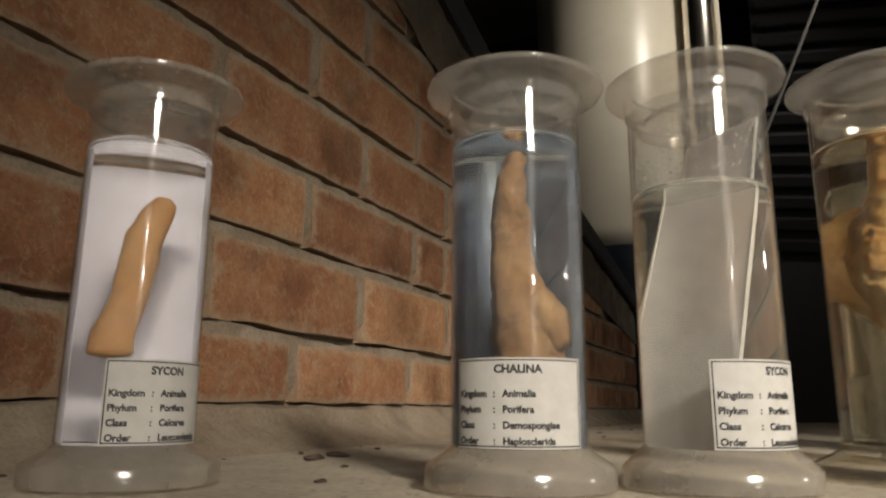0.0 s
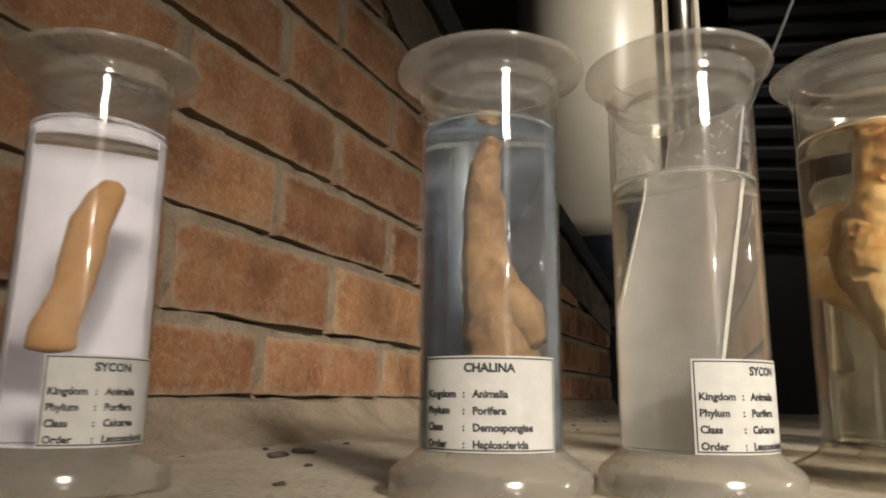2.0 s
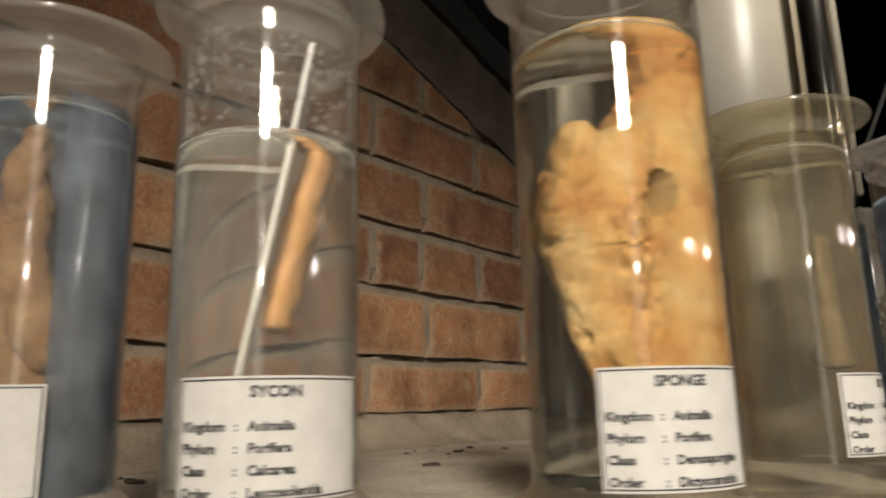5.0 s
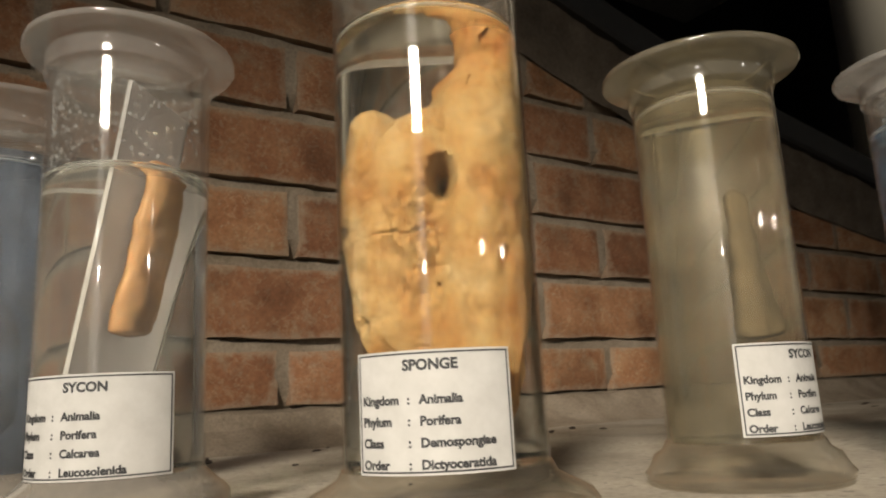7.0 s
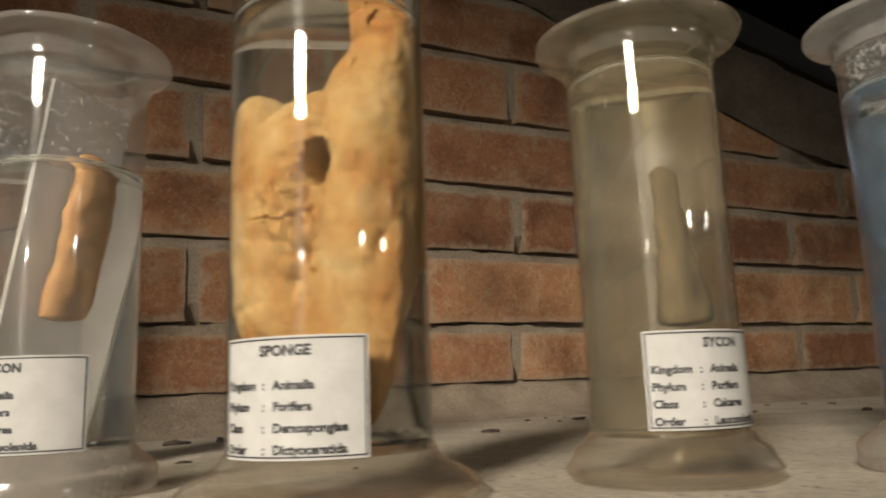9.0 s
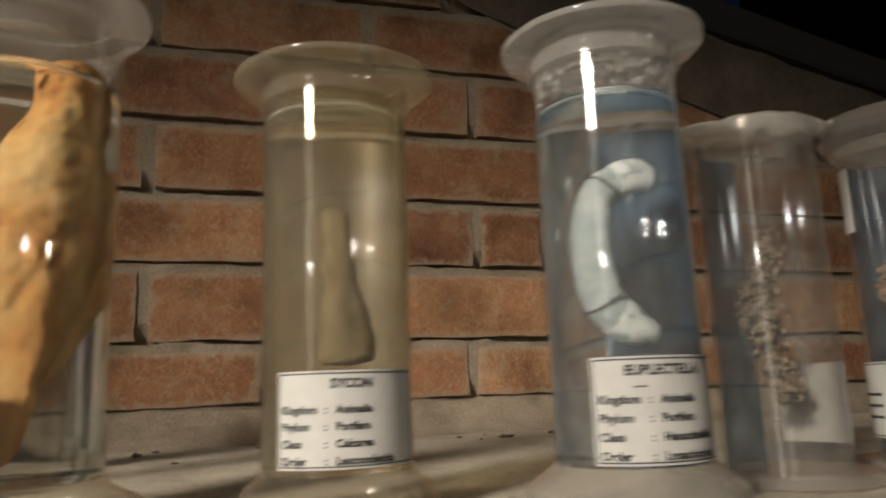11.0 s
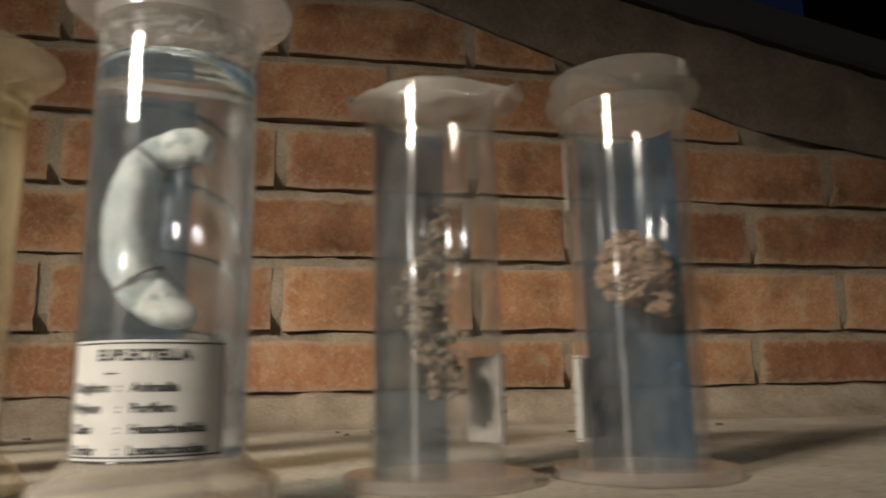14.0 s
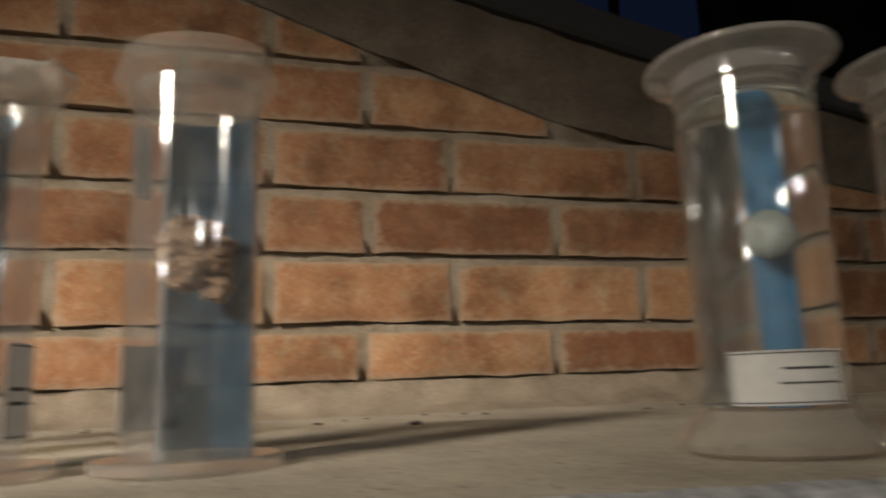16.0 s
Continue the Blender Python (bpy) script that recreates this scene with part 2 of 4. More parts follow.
# milky colour stands for the highlight round the top of a liquid
MENISCUS_GLINT = clear_surface("meniscus_glint", (0.93, 0.93, 0.92), 0.30, (0.85, 0.84, 0.80), 0.05, 1.4, 0.0)
DROPS = clear_surface("condensed_drop", (0.95, 0.95, 0.95), 0.24, (0.9, 0.9, 0.88), 0.0, 1.5, 0.0)
WHITE_CARD = plain("white_card", (0.70, 0.69, 0.78), 0.6, 0.0, 0.03, 30)
BLUE_FILM = clear_surface("blue_film", (0.56, 0.66, 0.74), 0.15, (0.25, 0.36, 0.47), 0.12, 1.45, 0.10, 30)
SMOKE_FILM = clear_surface("grey_blue_film", (0.66, 0.70, 0.76), 0.22, (0.39, 0.43, 0.51), 0.2, 1.45, 0.14, 40)
FADED_FILM = clear_surface("faded_blue_film", (0.46, 0.58, 0.68), 0.36, (0.13, 0.22, 0.31), 0.14, 1.45, 0.22, 45)
DEEP_BLUE_CARD = rough_surface("deep_blue_card", [(0.3, (0.015, 0.08, 0.17)), (0.7, (0.04, 0.15, 0.28))], 40, 300, 0.6, 0.1, 0.0005)
TAN_SPONGE = rough_surface("tan_sponge", [(0.25, (0.20, 0.095, 0.040)), (0.5, (0.33, 0.175, 0.075)), (0.75, (0.46, 0.28, 0.13))], 70, 700, 0.85, 1.0, 0.0016, (0.20, 0.11, 0.055))
ORANGE_SKIN = rough_surface("orange_sponge_skin", [(0.3, (0.42, 0.205, 0.07)), (0.7, (0.57, 0.325, 0.14))], 90, 420, 0.58, 0.35, 0.0010, sss=0.15)
GOLD_SPONGE = rough_surface("golden_sponge", [(0.29, (0.37, 0.150, 0.036)), (0.42, (0.44, 0.222, 0.066)), (0.55, (0.49, 0.298, 0.110)), (0.72, (0.54, 0.39, 0.195))], 42, 520, 0.42, 0.8, 0.0014, None, 0.0, 0.10)
OLIVE_SPONGE = rough_surface("olive_sponge", [(0.3, (0.075, 0.052, 0.026)), (0.7, (0.165, 0.120, 0.066))], 60, 500, 0.8, 0.4, 0.001)
WHITE_SPONGE = rough_surface("glass_sponge", [(0.3, (0.30, 0.35, 0.35)), (0.7, (0.52, 0.55, 0.53))], 120, 900, 0.55, 0.9, 0.0012, (0.30, 0.35, 0.36), sss=0.15)
CORAL = rough_surface("dry_coral", [(0.3, (0.28, 0.175, 0.115)), (0.7, (0.52, 0.38, 0.27))], 90, 600, 0.9, 0.8, 0.0015, (0.16, 0.10, 0.07))
GREY_CORAL = rough_surface("grey_coral", [(0.3, (0.16, 0.12, 0.085)), (0.7, (0.36, 0.29, 0.21))], 90, 600, 0.9, 0.8, 0.0015, (0.10, 0.07, 0.05))
THREAD = plain("dark_thread", (0.05, 0.035, 0.03), 0.8)


# ---- mesh helpers ----
def finish(name, bm, mat, parent=None, label="", smooth=True):
    me = bpy.data.meshes.new(name)
    bm.normal_update()
    for f in bm.faces:
        f.smooth = smooth
    bm.to_mesh(me)
    bm.free()
    me.materials.append(mat)
    ob = new(name, me)
    if smooth:
        me.set_sharp_from_angle(angle=radians(38))
    if parent is not None:
        ob.parent = parent
    if label:
        ob["label"] = label
    return ob


def part(name, bm, mat, parent, label="", smooth=True):
    return finish(name, bm, mat, parent, label, smooth)


def empty(name, x, y, z=0.0, rx=0, ry=0, rz=0):
    ob = new(name)
    ob.empty_display_size = 0.02
    ob.matrix_world = pose(x, y, z, rx, ry, rz)
    return ob


def lathe(profile, segs=72, wobble=0.0, seed=0):
    """A turned solid: profile of (radius, height) from axis to axis."""
    bm = bmesh.new()
    rings = []
    for r, z in profile:
        if r < 1e-6:
            rings.append([bm.verts.new((0, 0, z))])
        else:
            ring = []
            for k in range(segs):
                a = 2 * math.pi * k / segs
                w = 1 + wobble * noise.noise(Vector((3 * math.cos(a), 3 * math.sin(a), z * 60 + seed)))
                ring.append(bm.verts.new((r * w * math.cos(a), r * w * math.sin(a), z + wobble * 0.02 * noise.noise(Vector((2 * math.cos(a), 2 * math.sin(a), seed + 9))))))
            rings.append(ring)
    for a, b in zip(rings, rings[1:]):
        if len(a) == 1 and len(b) == 1:
            continue
        for k in range(segs):
            j = (k + 1) % segs
            vs = [a[0], b[j], b[k]] if len(a) == 1 else ([a[k], a[j], b[0]] if len(b) == 1 else [a[k], a[j], b[j], b[k]])
            bm.faces.new(vs)
    bmesh.ops.recalc_face_normals(bm, faces=bm.faces)
    return bm


def ring_tube(r, wall, z0, z1, segs=72):
    """A straight tube with a wall, rounded a little at the rims."""
    e = min(0.0006, wall / 3)
    return lathe_closed([(r - e, z0), (r, z0 + e), (r, z1 - e), (r - e, z1), (r - wall + e, z1), (r - wall, z1 - e), (r - wall, z0 + e), (r - wall + e, z0)], segs)


def lathe_closed(profile, segs=72):
    bm = bmesh.new()
    rings = [[bm.verts.new((r * math.cos(2 * math.pi * k / segs), r * math.sin(2 * math.pi * k / segs), z)) for k in range(segs)] for r, z in profile]
    for a, b in zip(rings, rings[1:] + rings[:1]):
        for k in range(segs):
            j = (k + 1) % segs
            bm.faces.new([a[k], a[j], b[j], b[k]])
    bmesh.ops.recalc_face_normals(bm, faces=bm.faces)
    return bm


def curved_sheet(r, thick, az, half, z0, z1, nz=2, sway=0.0, seed=0):
    """A sheet bent round the jar's axis: az and half in degrees."""
    bm = bmesh.new()
    n = 28
    grid = []
    for i in range(n + 1):
        a = radians(az - half + 2 * half * i / n)
        col = []
        for j in range(nz + 1):
            z = z0 + (z1 - z0) * j / nz
            rr = r + sway * noise.noise(Vector((i * 0.25, j * 0.8, seed)))
            col.append([bm.verts.new((q * math.cos(a), q * math.sin(a), z)) for q in (rr, rr - thick)])
        grid.append(col)
    for i in range(n):
        for j in range(nz):
            a, b, c, d = grid[i][j], grid[i + 1][j], grid[i + 1][j + 1], grid[i][j + 1]
            bm.faces.new([a[0], b[0], c[0], d[0]])
            bm.faces.new([a[1], d[1], c[1], b[1]])
    for i in range(n):
        for j, flip in ((0, 1), (nz, 0)):
            a, b = grid[i][j], grid[i + 1][j]
            bm.faces.new([a[0], a[1], b[1], b[0]] if flip else [a[0], b[0], b[1], a[1]])
    for i in (0, n):
        for j in range(nz):
            a, b = grid[i][j], grid[i][j + 1]
            bm.faces.new([a[0], b[0], b[1], a[1]])
    bmesh.ops.recalc_face_normals(bm, faces=bm.faces)
    return bm


def loft(spine, segs=28, rings=40, rough=0.0, freq=80, seed=0, flat=1.0, aim=0.0):
    """A limb along a spine of (x, y, z, radius), smoothly interpolated and roughened; flat: depth over width, aim: its turn in degrees."""
    pts = np.array(spine, float)
    u = np.linspace(0, 1, len(pts))
    s = np.linspace(0, 1, rings)

    def smooth_at(v):
        return np.array([[catmull(u, pts[:, c], q) for c in range(4)] for q in v])
    ctr = smooth_at(s)
    bm = bmesh.new()
    loops = []
    ca, sa = math.cos(radians(aim)), math.sin(radians(aim))
    for i in range(rings):
        t = ctr[min(i + 1, rings - 1), :3] - ctr[max(i - 1, 0), :3]
        t = Vector(t).normalized()
        side = Vector((ca, sa, 0))
        side = (side - t * side.dot(t)).normalized()
        deep = t.cross(side)
        end = min(1.0, math.sqrt(max(0.0, 1 - (1 - min(s[i], 1 - s[i]) / 0.06) ** 2)) if min(s[i], 1 - s[i]) < 0.06 else 1.0)
        loop = []
        for k in range(segs):
            a = 2 * math.pi * k / segs
            r = float(max(ctr[i, 3] * max(end, 0.05), 1e-4))
            p = Vector(ctr[i, :3]) + r * (math.cos(a) * side + flat * math.sin(a) * deep)
            d = noise.noise(p * freq + Vector((seed, 0, 0))) + 0.5 * noise.noise(p * freq * 2.7 + Vector((0, seed, 0)))
            p += (p - Vector(ctr[i, :3])).normalized() * d * rough * end
            loop.append(bm.verts.new(p))
        loops.append(loop)
    for a, b in zip(loops, loops[1:]):
        for k in range(segs):
            j = (k + 1) % segs
            bm.faces.new([a[k], a[j], b[j], b[k]])
    bm.faces.new(loops[0][::-1])
    bm.faces.new(loops[-1])
    return bm


def catmull(u, v, q):
    i = min(max(int(np.searchsorted(u, q)) - 1, 0), len(u) - 2)
    h = u[i + 1] - u[i]
    t = (q - u[i]) / h
    m0 = (v[i + 1] - v[i - 1]) / 2 if i > 0 else v[1] - v[0]
    m1 = (v[i + 2] - v[i]) / 2 if i + 2 < len(v) else v[-1] - v[-2]
    return (2 * t ** 3 - 3 * t ** 2 + 1) * v[i] + (t ** 3 - 2 * t ** 2 + t) * m0 + (-2 * t ** 3 + 3 * t ** 2) * v[i + 1] + (t ** 3 - t ** 2) * m1


def join(*meshes):
    """Several bmeshes as one."""
    first = meshes[0]
    for b in meshes[1:]:
        me = bpy.data.meshes.new("tmp")
        b.to_mesh(me)
        b.free()
        first.from_mesh(me)
        bpy.data.meshes.remove(me)
    return first


def lump(x, y, z, r, rough=0.35, freq=60, seed=0, sub=2, squash=1.0):
    bm = bmesh.new()
    bmesh.ops.create_icosphere(bm, subdivisions=sub, radius=1.0)
    for v in bm.verts:
        d = 1 + rough * noise.noise(v.co * 1.7 + Vector((seed, seed * 2, 0))) + 0.5 * rough * noise.noise(v.co * 4.1 + Vector((0, seed, 5)))
        v.co = Vector((x, y, z)) + Vector((v.co.x * r * d, v.co.y * r * d, v.co.z * r * d * squash))
    return bm


def box(x0, x1, y0, y1, z0, z1, bevel=0.0):
    bm = bmesh.new()
    bmesh.ops.create_cube(bm, size=1.0)
    for v in bm.verts:
        v.co = Vector(((x0 + x1) / 2 + v.co.x * (x1 - x0), (y0 + y1) / 2 + v.co.y * (y1 - y0), (z0 + z1) / 2 + v.co.z * (z1 - z0)))
    if bevel:
        bmesh.ops.bevel(bm, geom=bm.edges[:], offset=bevel, segments=2, affect="EDGES")
    return bm


# ---- setting ----
WALL = -0.423
CUT = ([-2.0, 0.30, 0.817, 1.02, 1.31, 1.56, 2.6], [0.86, 0.70, 0.535, 0.465, 0.375, 0.335, 0.20])
CREST = ([-2.0, 0.30, 0.817, 1.16, 1.50, 2.6], [1.1, 0.80, 0.64, 0.54, 0.465, 0.29])


def cut(y):
    return float(np.interp(y, *CUT))


def crest(y):
    return float(np.interp(y, *CREST))


def wall_sheet(x_front, x_back, low, high, y0, y1, steps, rough, freq, rows=10):
    """A thick sheet of wall between two outlines, its face roughened."""
    bm = bmesh.new()
    front, back = [], []
    for i in range(steps + 1):
        y = y0 + (y1 - y0) * i / steps
        a, b = low(y), high(y)
        front.append([bm.verts.new((x_front + rough * noise.noise(Vector((0, y * freq, (a + (b - a) * j / rows) * freq))), y, a + (b - a) * j / rows)) for j in range(rows + 1)])
        back.append([bm.verts.new((x_back, y, a)), bm.verts.new((x_back, y, b))])
    for i in range(steps):
        for j in range(rows):
            bm.faces.new([front[i][j], front[i + 1][j], front[i + 1][j + 1], front[i][j + 1]])
        bm.faces.new([front[i][rows], front[i + 1][rows], back[i + 1][1], back[i][1]])
        bm.faces.new([back[i][1], back[i + 1][1], back[i + 1][0], back[i][0]])
    bmesh.ops.recalc_face_normals(bm, faces=bm.faces)
    return bm


BEDS = [0.0375, 0.105, 0.1900, 0.2705, 0.3540, 0.4380, 0.5220, 0.6060, 0.690]


def mortar_face():
    """The wall's core: mortar nearly flush with the bricks, washed out into a dark slot right under each course."""
    levels = [-0.8, -0.4, 0.0]
    for b in BEDS:
        levels += [b - 0.030, b - 0.011, b - 0.0085, b - 0.0068, b - 0.0056, b - 0.0046, b - 0.0037, b - 0.0028, b - 0.0018, b - 0.0008, b + 0.004, b + 0.02]
    levels += [0.75, 0.85, 1.0, 1.2]
    levels = sorted(levels)
    bm = bmesh.new()
    cols = []
    n = 900
    for i in range(n + 1):
        y = -1.6 + 4.2 * i / n
        top = crest(y)
        col = []
        for z in levels:
            wide = 0.0042 * min(1.5, max(0.0, 0.75 + 0.9 * noise.noise(Vector((y * 7, z * 9, 2))) + 0.45 * noise.noise(Vector((y * 40, z * 9, 5)))))
            deep = 0.0
            for b in BEDS:
                if b - wide < z < b + 0.006:
                    deep = 0.012
            x = WALL - 0.0036 + 0.0020 * noise.noise(Vector((1, y * 60, z * 60))) + 0.0012 * noise.noise(Vector((4, y * 170, z * 170))) - deep
            col.append(bm.verts.new((x, y, min(z, top))))
        col.append(bm.verts.new((WALL - 0.24, y, top)))
        col.append(bm.verts.new((WALL - 0.24, y, -0.8)))
        cols.append(col)
    for a, b in zip(cols, cols[1:]):
        for k in range(len(a) - 1):
            bm.faces.new([a[k], b[k], b[k + 1], a[k + 1]])
    bmesh.ops.recalc_face_normals(bm, faces=bm.faces)
    return bm


wall_brick = finish("wall_brick", mortar_face(), MORTAR)
tagged(wall_brick, "old red brick wall with pale crumbling mortar joints", "wall", kind="structure")
part("plaster_band", wall_sheet(WALL + 0.001, WALL - 0.02, cut, lambda y: crest(y) - 0.001, -1.6, 2.6, 220, 0.006, 28, 12), PLASTER, wall_brick, "brown plaster smeared along the sloping top")

# dark sloping beam that rests on the crest of the wall
bm = bmesh.new()
prev = None
for y in np.linspace(-1.6, 2.6, 40):
    z = crest(y)
    now = [bm.verts.new((WALL + dx, y, z + dz)) for dx, dz in ((0.012, 0.0), (0.016, 0.006), (0.016, 0.05), (-0.26, 0.05), (-0.26, 0.0))]
    if prev:
        for k in range(5):
            bm.faces.new([prev[k], now[k], now[(k + 1) % 5], prev[(k + 1) % 5]])
    else:
        bm.faces.new(now)
    prev = now
bm.faces.new(prev[::-1])
bmesh.ops.recalc_face_normals(bm, faces=bm.faces)
tagged(finish("beam", bm, DARK, smooth=False), "black sloping beam along the top of the brick wall", "beam", kind="structure")

# the shelf, with a front edge that bends along the row of jars
EDGE = [(-1.6, -0.26), (-0.6, 0.068), (-0.215, 0.193), (-0.003, 0.262), (0.115, 0.335), (0.185, 0.44), (0.222, 0.58), (0.243, 0.78), (0.262, 0.98), (0.31, 1.3), (0.42, 1.9), (0.55, 2.6)]
ey = np.array([p[1] for p in EDGE])
ex = np.array([p[0] for p in EDGE])


def shelf_sheet():
    """A sheet between wall and edge, uneven, with a broken front and a thickness."""
    bm = bmesh.new()
    rows = []
    n, m = 260, 60
    for i in range(n + 1):
        u = i / n
        d = u * (len(EDGE) - 1)
        k = min(int(d), len(EDGE) - 2)
        f = d - k
        x1, y1 = catmull(np.arange(len(EDGE)), ex, d), catmull(np.arange(len(EDGE)), ey, d)
        y0 = -1.6 + 4.2 * u
        rough = 0.003 * noise.noise(Vector((x1 * 40, y1 * 40, 1))) + 0.002 * noise.noise(Vector((x1 * 130, y1 * 130, 1)))
        row = []
        for j in range(m + 1):
            v = j / m
            x, y = WALL - 0.02 + (x1 + rough - WALL + 0.02) * v, y0 + (y1 - y0) * v
            z = 0.0007 * noise.noise(Vector((x * 30, y * 30, 0))) + 0.0004 * noise.noise(Vector((x * 90, y * 90, 3)))
            z -= 0.0008
            if j == m:
                z -= 0.004
            row.append(bm.verts.new((x, y, z)))
        row.append(bm.verts.new((x1 + rough, y1, -0.055)))
        row.append(bm.verts.new((WALL - 0.02, y0, -0.055)))
        rows.append(row)
    w = len(rows[0])
    for a, b in zip(rows, rows[1:]):
        for j in range(w):
            bm.faces.new([a[j], a[(j + 1) % w], b[(j + 1) % w], b[j]])
    bm.faces.new(rows[0])
    bm.faces.new(rows[-1][::-1])
    bmesh.ops.recalc_face_normals(bm, faces=bm.faces)
    return bm


shelf = tagged(finish("shelf", shelf_sheet(), CEMENT), "dusty grey cement ledge with a chipped front edge", "shelf", kind="structure")

CHIP = rough_surface("chipped_edge", [(0.3, (0.26, 0.26, 0.27)), (0.7, (0.60, 0.60, 0.62))], 160, 600, 0.8, 1.0, 0.002)
bm = bmesh.new()
prev = None
for i in range(520):
    d = 1 + (len(EDGE) - 3) * i / 519
    x1, y1 = catmull(np.arange(len(EDGE)), ex, d), catmull(np.arange(len(EDGE)), ey, d)
    x2, y2 = catmull(np.arange(len(EDGE)), ex, d + 0.02), catmull(np.arange(len(EDGE)), ey, d + 0.02)
    out = Vector((y2 - y1, x1 - x2, 0)).normalized()
    jag = 0.003 * noise.noise(Vector((x1 * 40, y1 * 40, 1))) + 0.002 * noise.noise(Vector((x1 * 130, y1 * 130, 1)))
    bite = 0.0035 + 0.004 * noise.noise(Vector((x1 * 60, y1 * 60, 8))) + 0.002 * noise.noise(Vector((x1 * 210, y1 * 210, 8)))
    c = Vector((x1, y1, 0))
    now = [bm.verts.new(c + out * o + Vector((0, 0, z))) for o, z in ((-max(bite, 0.0005) - 0.002, -0.0012), (-max(bite, 0.0005), 0.0002), (0.001 + jag, -0.0012), (0.0026 + jag, -0.007), (0.0022 + jag, -0.020), (-0.003, -0.022))]
    if prev:
        for k in range(5):
            bm.faces.new([prev[k], now[k], now[k + 1], prev[k + 1]])
    prev = now
bmesh.ops.recalc_face_normals(bm, faces=bm.faces)
part("worn_edge", bm, CHIP, shelf, "pale chipped stone edge")

# mortar fillet in the corner of ledge and wall
bm = bmesh.new()
rows = []
for i in range(421):
    y = -1.6 + 4.2 * i / 420
    row = []
    for x, z in ((WALL - 0.012, 0.037), (WALL + 0.004, 0.034), (WALL + 0.012, 0.021), (WALL + 0.026, 0.010), (WALL + 0.045, 0.003), (WALL + 0.062, -0.002)):
        d = noise.noise(Vector((x * 50, y * 22, z * 50)))
        e = noise.noise(Vector((x * 160, y * 120, z * 160)))
        row.append(bm.verts.new((x + 0.004 * d, y, max(z + 0.004 * d + 0.0016 * e, -0.004) if z > 0 else z)))
    rows.append(row)
for a, b in zip(rows, rows[1:]):
    for j in range(5):
        bm.faces.new([a[j], a[j + 1], b[j + 1], b[j]])
bmesh.ops.recalc_face_normals(bm, faces=bm.faces)
tagged(finish("mortar_fillet", bm, MORTAR), "rough mortar fillet between ledge and brick wall", "trim", kind="structure")

# the room that closes the place: unlit side coloured dark, the rest pale for fill
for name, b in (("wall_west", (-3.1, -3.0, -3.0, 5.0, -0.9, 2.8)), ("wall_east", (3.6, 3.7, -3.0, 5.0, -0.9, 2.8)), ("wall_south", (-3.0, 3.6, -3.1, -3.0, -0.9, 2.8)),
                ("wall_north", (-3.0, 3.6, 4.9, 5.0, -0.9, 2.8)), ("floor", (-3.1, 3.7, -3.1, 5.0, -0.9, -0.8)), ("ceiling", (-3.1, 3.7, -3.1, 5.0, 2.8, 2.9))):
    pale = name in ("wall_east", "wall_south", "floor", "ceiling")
    tagged(finish(name, box(*b), BOUNCE_WALL if pale else SHADE_WALL, smooth=False), "plain room surface, kept pale to bounce fill light" if pale else "plain wall, its colour darkened to stand for the unlit side", name.split("_")[0], kind="structure")


# ---- things in the dark behind the ledge ----
def stove_column():
    """A wide cream drum with a dark slot and a slim bright pipe beside it, on a dark blue base."""
    top = empty("enamel_column", -0.50, 2.62, -0.8)
    part("base_drum", lathe([(0, 0), (0.30, 0), (0.30, 1.02), (0.29, 1.05), (0.30, 1.06), (0.30, 1.30), (0.27, 1.36), (0, 1.36)], 48), BLUE_DRUM, top, "glossy dark blue drum")
    part("mantle", lathe([(0, 1.361), (0.26, 1.361), (0.285, 1.39), (0.29, 1.42), (0.29, 3.2), (0.28, 3.22), (0, 3.22)], 64), CREAM, top, "cream enamelled mantle")
    return tagged(top, "cream enamelled column on a dark blue drum", "column")


def bright_pipe():
    top = empty("steel_pipe", -0.175, 2.46, -0.8)
    part("pipe", lathe([(0, 0), (0.045, 0), (0.045, 1.36), (0.055, 1.38), (0.055, 3.3), (0, 3.3)], 40), STEEL, top)
    part("trim", box(0.050, 0.068, -0.03, -0.015, 1.38, 3.3, 0.004), CREAM, top, "narrow white trim")
    return tagged(top, "polished steel pipe with a white trim", "pipe")


def ribbed_rack():
    top = empty("ribbed_screen", 0.0, 3.0, -0.8)
    part("back_board", box(-0.02, 1.5, 0.05, 0.08, 0, 3.3), BLACK, top, smooth=False)
    for k in range(16):
        ob = part("slat", box(0, 1.46, -0.015, 0.02, -0.02, 0.02, 0.006), BLACK, top)
        ob.matrix_local = pose(0.0, 0.02, 1.45 + 0.085 * k, 18, 7, 0)
    return tagged(top, "black ribbed screen in the unlit room", "screen")


def slack_cable():
    """A thin cable from the ceiling down to the steel pipe, sagging a little."""
    bm = bmesh.new()
    prev = None
    for i in range(41):
        u = i / 40
        c = Vector((0.74 - 0.87 * u, 2.42 + 0.02 * u, 2.80 - 2.18 * u - 0.10 * math.sin(math.pi * u)))
        ring = [bm.verts.new(c + Vector((0.006 * math.cos(a), 0.006 * math.sin(a), 0))) for a in np.linspace(0, 2 * math.pi, 9)[:-1]]
        if prev:
            for k in range(8):
                bm.faces.new([prev[k], prev[(k + 1) % 8], ring[(k + 1) % 8], ring[k]])
        prev = ring
    bmesh.ops.recalc_face_normals(bm, faces=bm.faces)
    return tagged(finish("cable", bm, plain("grey_sheath", (0.16, 0.15, 0.14), 0.6)), "thin grey cable hanging from ceiling to steel pipe", "cable")


stove_column()
bright_pipe()
ribbed_rack()
slack_cable()

